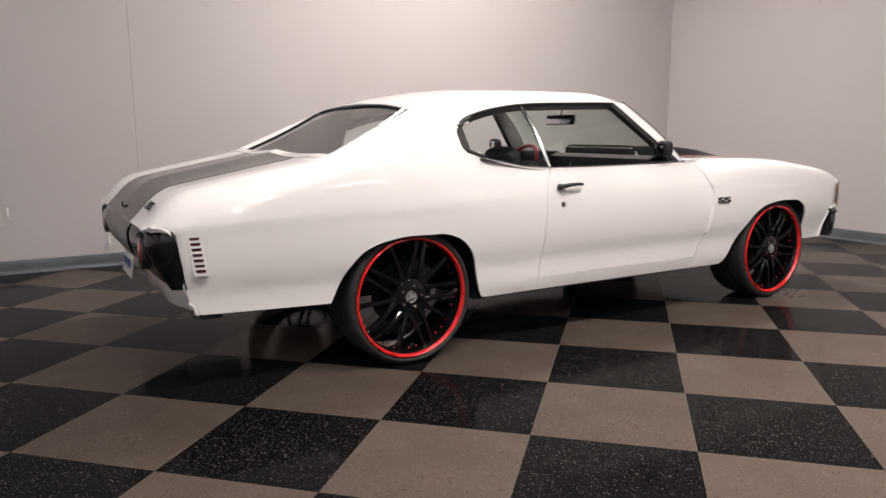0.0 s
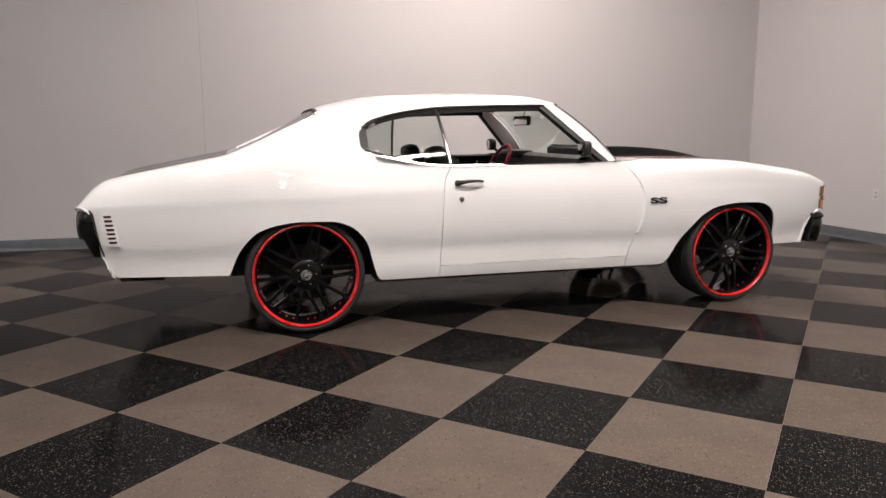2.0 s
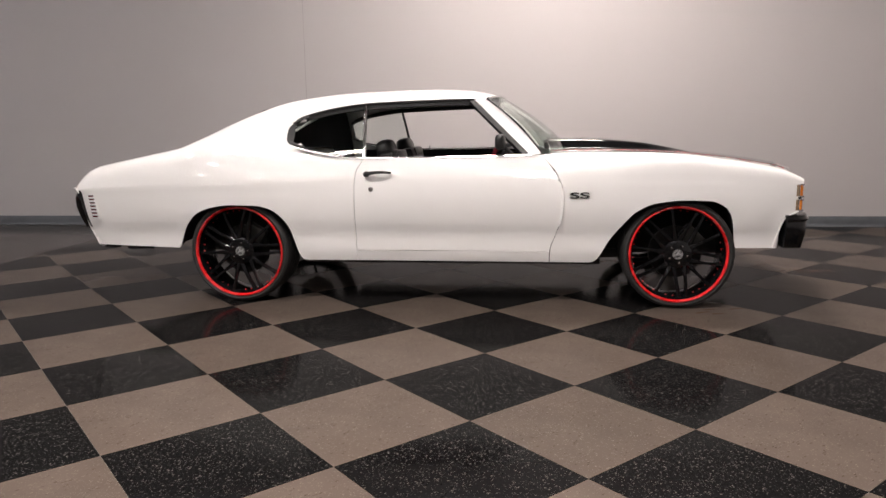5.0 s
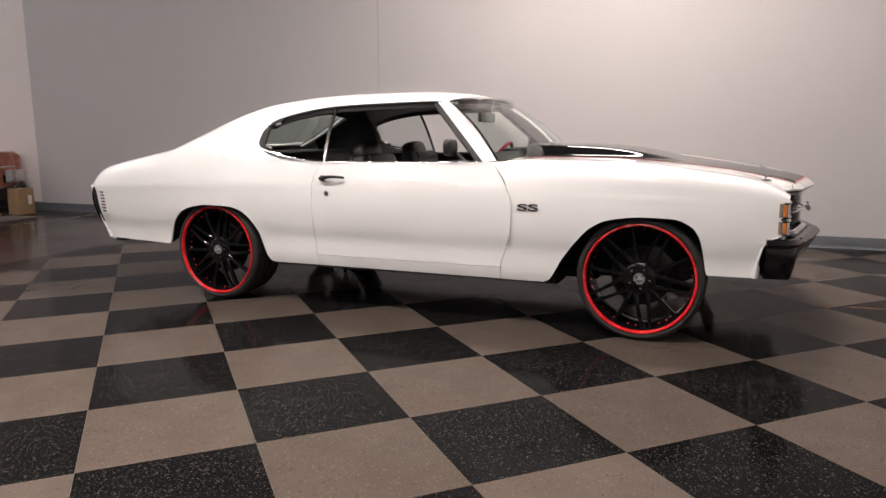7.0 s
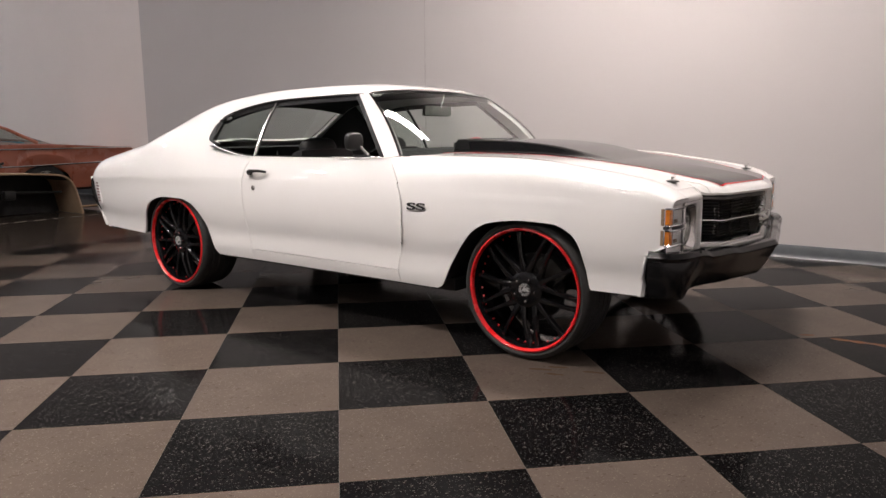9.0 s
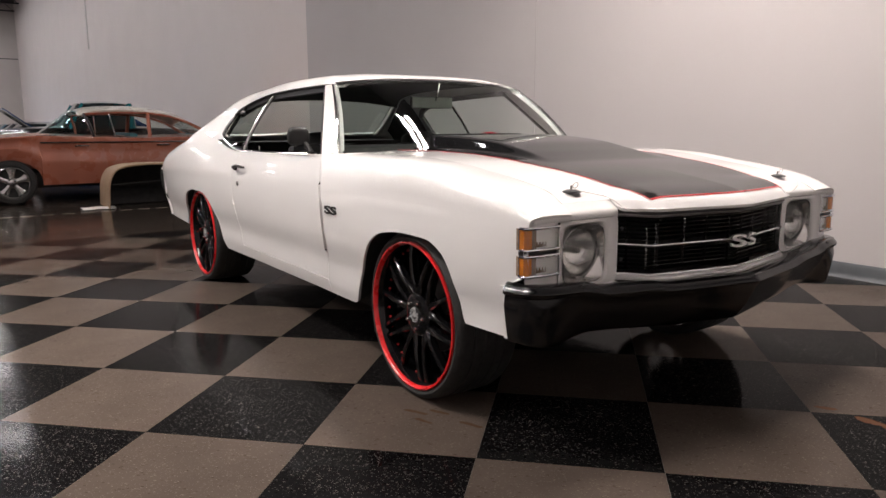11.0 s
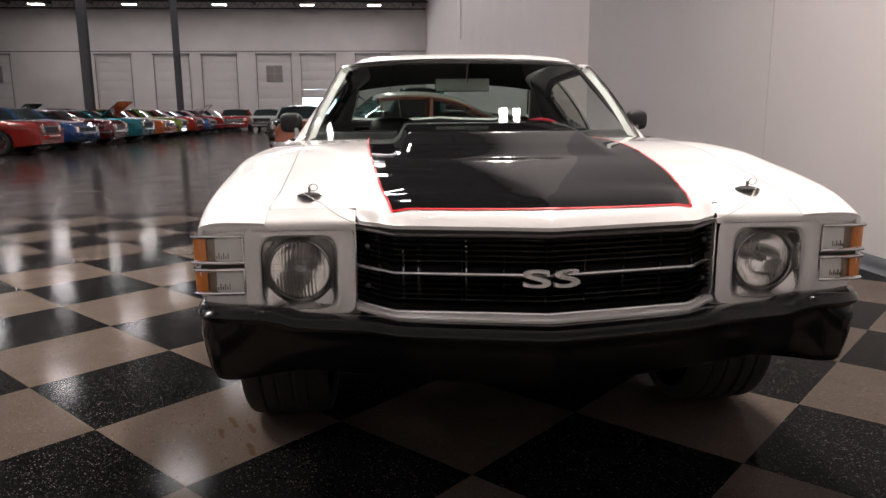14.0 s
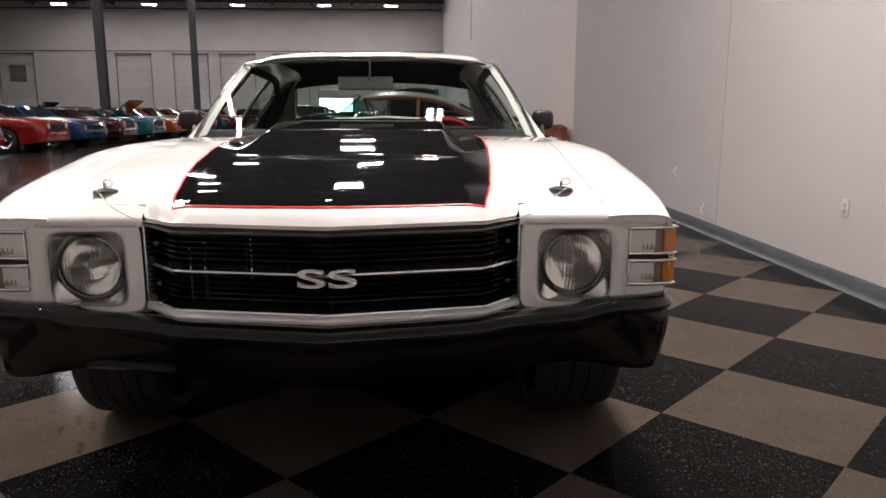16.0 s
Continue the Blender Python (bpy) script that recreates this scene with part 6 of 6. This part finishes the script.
def build_sedan(at, heading):
    """Late-fifties four-door with a bubble roof, flat tail fins and a wrapped windscreen."""
    c = empty("sedan", "faded copper four-door sedan with cream roof and flat tail fins", "car", (*at, 0), "parked cars", heading)
    top = Curve((-2.72, 0.83), (-2.6, 0.885), (-2.2, 0.905), (-1.5, 0.945), (-1.1, 0.962), (0.0, 0.955), (0.8, 0.975), (1.35, 1.0), (2.0, 0.965), (2.35, 0.925), (2.46, 0.875), (2.50, 0.80))
    half = Curve((-2.72, 0.90), (-2.3, 0.975), (-1.0, 0.985), (1.2, 0.985), (2.0, 0.97), (2.35, 0.935), (2.50, 0.87))
    wheels = (1.80, -1.20)

    def low(x):
        z = lerp(0.27, 0.36, ease(2.1, 2.45, x)) + 0.10 * ease(-1.9, -2.6, x)
        for w in wheels:
            d = abs(x - w) / 0.40
            if d < 1:
                z = max(z, 0.325 + 0.36 * math.sqrt(1 - d * d) ** 0.8 - 0.05)
        return z

    xs = sorted(set([round(float(v), 4) for v in np.linspace(-2.72, 2.50, 60)] + [round(w + 0.40 * math.sin(a), 4) for w in wheels for a in np.linspace(-1.57, 1.57, 25)]))
    rows = []
    for x in xs:
        zt, h, zb = top(x), half(x), low(x)
        mid = zb + 0.52 * (zt - zb)
        sec = [(h - 0.07, zb), (h - 0.035, lerp(zb, mid, 0.35)), (h - 0.012, lerp(zb, mid, 0.75)), (h - 0.006, mid), (h - 0.030, lerp(mid, zt, 0.22)), (h - 0.028, lerp(mid, zt, 0.5)), (h - 0.010, lerp(mid, zt, 0.80)),
               (h, zt - 0.022), (h - 0.006, zt - 0.006), (h - 0.03, zt), (h - 0.12, zt - 0.004), (h - 0.22, zt - 0.03 * ease(-1.2, -2.0, x) + 0.004), (h * 0.5, zt - 0.035 * ease(-1.2, -2.0, x) + 0.022), (0.0, zt - 0.03 * ease(-1.2, -2.0, x) + 0.03)]
        rows.append([(x, -y, z) for y, z in sec] + [(x, y, z) for y, z in sec[-2::-1]])
    bm = bmesh.new()
    vs = add_grid(bm, rows)
    bm.faces.new(vs[0])
    bm.faces.new(vs[-1][::-1])
    solid(part("body", bm, COPPER, c), 0.02)
    rz = Curve((-0.90, 1.215), (-0.78, 1.300), (-0.60, 1.365), (-0.3, 1.425), (0.1, 1.458), (0.5, 1.45), (0.72, 1.42), (0.84, 1.385))
    ry = Curve((-0.90, 0.66), (-0.5, 0.715), (0.2, 0.73), (0.84, 0.70))
    solid(part("roof", grid([[(x, ry(x) * v, rz(x) - 0.082 * abs(v) ** 2.4) for v in np.linspace(-1, 1, 17)] for x in np.linspace(-0.90, 0.84, 22)]), CREAM, c, "cream painted roof"), 0.02)
    part("rear_window", grid([[(lerp(-1.46, -0.88, t) + 0.09 * abs(v) ** 3 * (1 - t), lerp(0.86, 0.655, t) * v, lerp(0.955, rz(-0.88) - 0.082 * abs(v) ** 2.4, t)) for v in np.linspace(-1, 1, 15)] for t in np.linspace(0, 1, 7)]), SEDAN_GLASS, c).visible_shadow = False
    part("windscreen", grid([[(lerp(1.38, 0.86, t) - lerp(0.62, 0.12, t) * abs(v) ** 4, lerp(0.90, 0.70, t) * v, lerp(0.99, rz(0.84) - 0.065 * abs(v) ** 2.6, t)) for v in np.linspace(-1, 1, 21)] for t in np.linspace(0, 1, 7)]), SEDAN_GLASS, c).visible_shadow = False
    part("header_trim", tube([(0.86 - 0.10 * abs(v) ** 4, 0.71 * v, 1.352 - 0.065 * abs(v) ** 2.6) for v in np.linspace(-1, 1, 13)], 0.014, 6), CHROME, c)
    for s in (-1, 1):
        arch = [(0.74, 0.715, 1.315), (0.3, 0.738, 1.338), (-0.18, 0.735, 1.330), (-0.50, 0.735, 1.282), (-0.78, 0.755, 1.185), (-0.98, 0.80, 1.075), (-1.16, 0.87, 0.972)]
        part("window_arch", tube([(x, s * y, z) for x, y, z in arch], [0.015, 0.015, 0.016, 0.018, 0.022, 0.025, 0.028], 8), COPPER, c, "copper window frame")
        rows = [[(lerp(xl, xh, t), s * lerp(0.895, yh, t), lerp(0.955, zh, t)) for t in np.linspace(0, 1, 5)] for xl, xh, yh, zh in ((0.66, 0.74, 0.71, 1.30), (0.3, 0.3, 0.73, 1.325), (-0.18, -0.18, 0.73, 1.315), (-0.60, -0.52, 0.735, 1.265), (-0.9, -0.78, 0.755, 1.17), (-1.12, -1.1, 0.85, 0.99))]
        part("side_window", grid(rows), CLEAR, c).visible_shadow = False
        part("door_post", tube([(-0.15, s * 0.90, 0.95), (-0.17, s * 0.735, 1.325)], 0.030, 8), COPPER, c)
        part("windscreen_post", tube([(0.66, s * 0.90, 0.965), (0.70, s * 0.80, 1.16), (0.76, s * 0.71, 1.32)], 0.022, 8), CHROME, c, "chrome windscreen post")
        part("vent_post", tube([(0.36, s * 0.90, 0.96), (0.40, s * 0.735, 1.32)], 0.010, 6), CHROME, c)
        part("belt_trim", tube([(x, s * (half(x) - 0.006), 0.885 + 0.01 * ease(0, 1.4, x)) for x in np.linspace(-2.62, 1.4, 24)], 0.012, 6), CHROME, c, "chrome belt moulding")
        part("spear", tube([(x, s * (half(x) - 0.010), 0.632 + 0.03 * ease(-0.6, -2.5, x)) for x in np.linspace(-0.55, -2.6, 12)], [0.012] * 12, 6), CHROME, c)
        part("spear_tip", lathe([(0.0, 0.09), (0.016, 0.05), (0.030, 0.0), (0.022, -0.06), (0.0, -0.12)], 10, "x", (-0.50, s * 0.975, 0.655)), CHROME, c, "chrome jet ornament")
        part("spear_wing", tube([(-0.42, s * 0.975, 0.63), (-0.60, s * 0.99, 0.69)], [0.006, 0.022], 6), CHROME, c)
        for hx in (-0.32, 0.85):
            part("door_pull", tube([(hx + 0.09, s * 0.965, 0.835), (hx + 0.06, s * 0.995, 0.842), (hx - 0.06, s * 0.995, 0.842), (hx - 0.10, s * 0.965, 0.835)], 0.012, 6), CHROME, c)
        part("brow_trim", tube([(x, s * (half(x) - 0.03), top(x) + 0.002) for x in np.linspace(1.5, 2.42, 9)], 0.007, 5), CHROME, c)
        for w in wheels:
            sedan_wheel(c, w, s)
        for ly in (0.60, 0.78):
            lo = part("headlamp", lathe([(0.0, 0.03), (0.05, 0.024), (0.072, 0.006), (0.075, -0.04)], 18, "x", (2.50, s * ly, 0.745)), LENS_CLEAR, c)
            part("lamp_ring", lathe([(0.074, 0.012), (0.088, 0.010), (0.092, -0.02)], 18, "x", (2.50, s * ly, 0.745)), CHROME, lo)
    for sg, x0 in ((1, 0.0), (-1, -0.22)):
        path = bumper_path([(2.62, 0.0), (2.61, 0.5), (2.585, 0.80), (2.52, 0.945), (2.42, 0.99), (2.16, 1.0)], 30)
        sec = [(-0.05, 0.425), (-0.006, 0.44), (0.008, 0.475), (-0.004, 0.525), (0.006, 0.575), (-0.006, 0.615), (-0.05, 0.625)]
        part("bumper", grid([[(sg * x + x0, y, z) for x, y, z in r] for r in sweep(path, lambda y, x: sec)], close_v=True), CHROME, c, "wrapped chrome bumper")
    part("grille", grid([[(2.505, y, z) for z in (0.63, 0.86)] for y in np.linspace(-0.48, 0.48, 5)]), DARK, c)
    for k in range(5):
        z = 0.65 + 0.045 * k
        part("grille_bar", box((2.506, -0.47, z - 0.006), (2.520, 0.47, z + 0.006)), CHROME, c)
    part("underside", box((-2.4, -0.70, 0.22), (2.2, 0.70, 0.44)), DARK, c)
    for x0, zt in ((-0.95, 1.0), (0.12, 1.03)):
        seat = part("bench_seat", box((x0, -0.68, 0.46), (x0 + 0.52, 0.68, 0.66), 0.05), SEAT_TEAL, c, "teal cloth bench seat")
        part("seat_back", box((-0.07, -0.68, 0.0), (0.07, 0.68, zt - 0.56), 0.05, pose(x0, 0, 0.56, 0, -10, 0)), SEAT_TEAL, seat)
    part("dashboard", box((0.80, -0.78, 0.78), (1.15, 0.78, 0.985), 0.05), SEAT_TEAL, c)
    return c


sedan = build_sedan((-9.22, 0.15), -90)

C = {"red": (0.42, 0.016, 0.016), "bright_red": (0.55, 0.03, 0.02), "blue": (0.02, 0.09, 0.28), "teal": (0.02, 0.24, 0.28), "orange": (0.62, 0.12, 0.02), "lime": (0.24, 0.34, 0.03), "grey": (0.18, 0.18, 0.19),
     "white": (0.70, 0.69, 0.66), "black": (0.012, 0.012, 0.014), "maroon": (0.13, 0.01, 0.015), "sky": (0.25, 0.42, 0.55)}
# row facing the aisle
ROW = [("red", -13.6), ("bright_red", -16.9), ("blue", -19.9), ("maroon", -22.6), ("teal", -25.4), ("orange", -28.2), ("lime", -30.8), ("bright_red", -33.4), ("blue", -36.0), ("red", -38.6), ("grey", -41.2), ("white", -44.0), ("sky", -46.8)]
for k, (col, x) in enumerate(ROW):
    parked_car("coupe", "parked %s classic coupe facing the aisle" % col.replace("_", " "), (x, -12.35 + 0.12 * math.sin(3.1 * k)), 90 + 4 * math.sin(2.3 * k), paint(col, C[col]), L=4.85 + 0.15 * math.sin(k * 1.7),
               hood=0.88 + 0.05 * math.sin(k * 2.1), roof=1.30 + 0.06 * math.sin(k * 1.3), hood_up=k in (4, 9), bumper=paint(col, C[col]) if k % 3 != 0 else None, bars=(5, 2, 3)[k % 3], lamps_y=0.62 - 0.06 * (k % 2))
ROW2 = [("maroon", -15.0, True), ("red", -18.4, False), ("teal", -21.5, False), ("red", -24.6, False), ("sky", -27.6, False), ("lime", -31.0, False), ("black", -34.0, True), ("teal", -37.5, False), ("red", -41.0, False), ("blue", -44.6, False)]
for k, (col, x, up) in enumerate(ROW2):
    parked_car("coupe", "parked %s classic car in the second row" % col, (x, -19.8), 90 + 3 * math.sin(k * 1.9), paint(col, C[col]), L=5.0, hood=0.95, belt=0.98, roof=1.45 + 0.07 * math.sin(k * 2.7), hood_up=up)
# along the side wall, beyond the sedan
parked_car("pickup", "black and teal classic pickup parked beyond the sedan", (-12.6, 0.35), -90, paint("black", C["black"]), paint("teal", C["teal"]), L=5.1, wd=0.98, hood=1.06, belt=1.10, deck=1.0, roof=1.64,
           ws=(0.75, 0.45), back=(-0.35, -0.5), wb=(1.6, -1.45), wr=0.37, bed=True)
parked_car("coupe", "dark blue classic car with its hood raised", (-16.0, 0.4), -90, paint("blue", C["blue"]), L=4.9, hood_up=True)
parked_car("pickup", "old dark olive pickup facing the camera in the aisle", (-22.3, -3.55), 0, mat("olive_car_paint", (0.016, 0.018, 0.013), 0.2, coat=0.6, vary=0.15), paint("white", C["white"]), L=5.0, wd=0.90, hood=0.85, belt=0.90, deck=0.86,
           roof=1.36, ws=(0.7, 0.4), back=(-0.4, -0.5), bed=True, wr=0.34)
for k, (col, x) in enumerate((("white", -27.0), ("grey", -31.0), ("sky", -35.5), ("white", -40.0), ("black", -44.5))):
    parked_car("coupe", "parked %s car near the dock doors" % col, (x, 0.3), -90, paint(col, C[col]), L=4.9, hood_up=k == 1)
for k, (col, x, y) in enumerate((("white", -43.5, -8.2), ("red", -42.0, -9.9), ("grey", -45.5, -5.8))):
    parked_car("coupe", "parked %s car facing the aisle end" % col, (x, y), 8 * k, paint(col, C[col]), L=4.9)

# ---- loose things by the side wall ----
TAN = mat("tan_primer", (0.36, 0.25, 0.16), 0.5, vary=0.12, scale=4, bump=0.15)
CARD = mat("brown_cardboard", (0.30, 0.19, 0.10), 0.8, vary=0.12, scale=8, bump=0.2)
prof = Curve((0.0, -0.62), (0.15, -0.60), (0.30, -0.50), (0.42, -0.30), (0.50, 0.0), (0.62, 0.50), (0.75, 0.90), (0.85, 1.04), (1.0, 1.16))
profz = Curve((0.0, 0.004), (0.15, 0.30), (0.30, 0.52), (0.42, 0.585), (0.50, 0.60), (0.62, 0.585), (0.75, 0.55), (0.85, 0.45), (1.0, 0.004))
rows = [[(-6.86 - d, prof(t), profz(t) - 0.0 * d) for t in np.linspace(0, 1, 41)] for d in (0.0, 0.03, 0.25, 0.5, 0.74)]
panel = part("body_panel", grid(rows), TAN)
solid(panel, 0.012)
tagged(panel, "tan primed car front panel standing on the floor", "car panel")
part("panel_flange", tube([(-6.855, prof(t), max(0.012, profz(t))) for t in np.linspace(0, 1, 41)], 0.012, 6), TAN, panel)
# near-black sheets stand in for the shade inside the hollow panel
part("panel_inside_shade", grid([[(-7.52, prof(t), max(0.02, profz(t) - 0.015)), (-7.52, prof(t), 0.006)] for t in np.linspace(0, 1, 41)]), DARK, panel)
part("panel_inner_shade", grid([[(-6.885 - d, prof(t), max(0.01, profz(t) - 0.016)) for t in np.linspace(0.02, 0.98, 33)] for d in (0.0, 0.3, 0.62)]), DARK, panel)
part("panel_brace", tube([(-7.2, -0.5, 0.30), (-7.2, 0.3, 0.34), (-7.2, 1.05, 0.30)], 0.02, 6), DARK, panel)
part("panel_bracket", box((-7.25, 0.28, 0.24), (-7.12, 0.42, 0.36), 0.02), TRIM_BLACK, panel)
cb = part("cardboard_box", box((-7.86, 2.26, 0.0), (-7.62, 2.50, 0.37), 0.006, None), CARD)
tagged(cb, "tall brown cardboard box beside the sedan's tail", "box")
part("box_label", box((-7.6195, 2.40, 0.14), (-7.618, 2.46, 0.27)), PLASTIC_WHITE, cb)
tagged(part("crumpled_bag", tube([(-7.75, 2.30, 0.385), (-7.72, 2.36, 0.41), (-7.74, 2.44, 0.395), (-7.76, 2.48, 0.38)], [0.012, 0.03, 0.026, 0.012], 7), DARK), "small crumpled dark bag on the cardboard box", "bag")
tagged(part("steel_sheet", box((-7.55, 1.45, 0.0), (-7.05, 2.10, 0.018), 0.004), STEEL), "flat grey metal sheet lying on the floor", "sheet")
tagged(part("wood_offcut", box((-7.9, 1.30, 0.0), (-7.80, 2.1, 0.02), 0.003), CARD), "thin wooden offcut lying on the floor", "board")
rag = bmesh.new()
add_grid(rag, [[(-7.15 + 0.26 * u + 0.03 * math.sin(9 * v), -0.95 + 0.42 * v, 0.006 + 0.022 * abs(math.sin(7 * u + 5 * v)) * (1 - (2 * u - 1) ** 2)) for v in np.linspace(0, 1, 12)] for u in np.linspace(0, 1, 9)])
tagged(solid(part("cloth", rag, PLASTIC_WHITE), 0.004), "crumpled pale cloth on the floor by the sedan", "cloth")

# dashed floor line
TAPE = mat("worn_pale_tape", (0.30, 0.28, 0.22), 0.5, vary=0.3, scale=30)
tape = empty("floor_marking", "dashed pale line worn on the concrete floor", "floor marking", kind="structure")
for k in range(42):
    y = 2.6 - 0.235 * k
    part("dash", box((-6.66 - 0.012, y - 0.075, -0.004), (-6.66 + 0.012, y + 0.075, -0.0025)), TAPE, tape)

# outlets on the walls
COVER = mat("ivory_cover_plate", (0.54, 0.52, 0.50), 0.4, vary=0.04)
for n, (p, turn) in enumerate((((-0.26, WALL_A, 0.505), 0), ((-3.22, WALL_A, 0.465), 0), ((WALL_B, 0.91, 0.50), -90), ((WALL_B, 0.71, 0.50), -90))):
    o = empty("wall_outlet", "white duplex wall outlet with cover plate", "outlet", p, "wall outlets", turn)
    part("cover_plate", box((-0.036, -0.007, -0.058), (0.036, 0.0, 0.058), 0.003), COVER, o)
    for z in (-0.02, 0.02):
        part("socket", box((-0.015, -0.009, z - 0.013), (0.015, -0.006, z + 0.013), 0.002), mat("socket_grey", (0.35, 0.34, 0.33), 0.4), o)
for x, z in ((-2.40, 0.20), (-3.14, 0.49)):
    tagged(part("wall_hook", tube([(x, WALL_A - 0.001, z + 0.06), (x, WALL_A - 0.03, z), (x + 0.01, WALL_A - 0.012, z - 0.03)], 0.008, 6), PLASTIC_WHITE), "small pale hook low on the wall", "hook")
tagged(part("wall_conduit", tube([(-29.8, WALL_A + 0.03, 4.35), (-29.8, WALL_A + 0.03, CEIL)], 0.03, 6), PLASTIC_WHITE), "pale conduit down the hall wall", "conduit", "", "structure")

# ---- checkered tiles ----
def clip(poly, axis, limit, keep_above):
    """The part of a polygon on one side of a straight limit."""
    out = []
    for a, b in zip(poly, poly[1:] + poly[:1]):
        ia, ib = ((v[axis] >= limit) == keep_above for v in (a, b))
        if ia:
            out.append(a)
        if ia != ib:
            t = (limit - a[axis]) / (b[axis] - a[axis])
            out.append(tuple(a[k] + t * (b[k] - a[k]) for k in (0, 1)))
    return out


def tile_mesh(poly, material):
    bm = bmesh.new()
    top = [bm.verts.new((x, y, 0.0)) for x, y in poly]
    c = Vector((sum(p[0] for p in poly) / len(poly), sum(p[1] for p in poly) / len(poly)))
    low = []
    for x, y in poly:
        low.append(bm.verts.new((x, y, -0.004)))
    bm.faces.new(top)
    for k in range(len(poly)):
        bm.faces.new([top[k], low[k], low[(k + 1) % len(poly)], top[(k + 1) % len(poly)]])
    bmesh.ops.recalc_face_normals(bm, faces=bm.faces[:])
    me = bpy.data.meshes.new("tile")
    bm.to_mesh(me)
    bm.free()
    me.materials.append(material)
    return me


FLOOR_END = -6.8
HALF = TILE / 2 - 0.0008
SQUARE = [(-HALF, -HALF), (HALF, -HALF), (HALF, HALF), (-HALF, HALF)]
tile_meshes = {True: tile_mesh(SQUARE, TILE_DARK), False: tile_mesh(SQUARE, TILE_LIGHT)}
for i in range(-14, 16):
    for j in range(-14, 16):
        cx, cy = tile_point(i + 0.5, j + 0.5)
        if cx < EDGE_X - 0.42 or cx > WALL_B + 0.40 or cy > WALL_A + 0.40 or cy < FLOOR_END - 0.40:
            continue
        dark = (i + j) % 2 == 0
        m = pose(cx, cy, 0, 0, 0, -45.1)
        world_poly = [tuple((m @ Vector((x, y, 0)))[:2]) for x, y in SQUARE]
        poly = world_poly
        for axis, limit, above in ((0, EDGE_X, True), (0, WALL_B - 0.001, False), (1, WALL_A - 0.001, False), (1, FLOOR_END, True)):
            poly = clip(poly, axis, limit, above) if poly else poly
        if len(poly) < 3:
            continue
        if poly != world_poly:
            inv = m.inverted()
            poly = [tuple((inv @ Vector((x, y, 0)))[:2]) for x, y in poly]
            me = tile_mesh(poly, TILE_DARK if dark else TILE_LIGHT)
        else:
            me = tile_meshes[dark]
        ob = new("tile", me)
        ob.matrix_basis = m
        ob.parent = floor
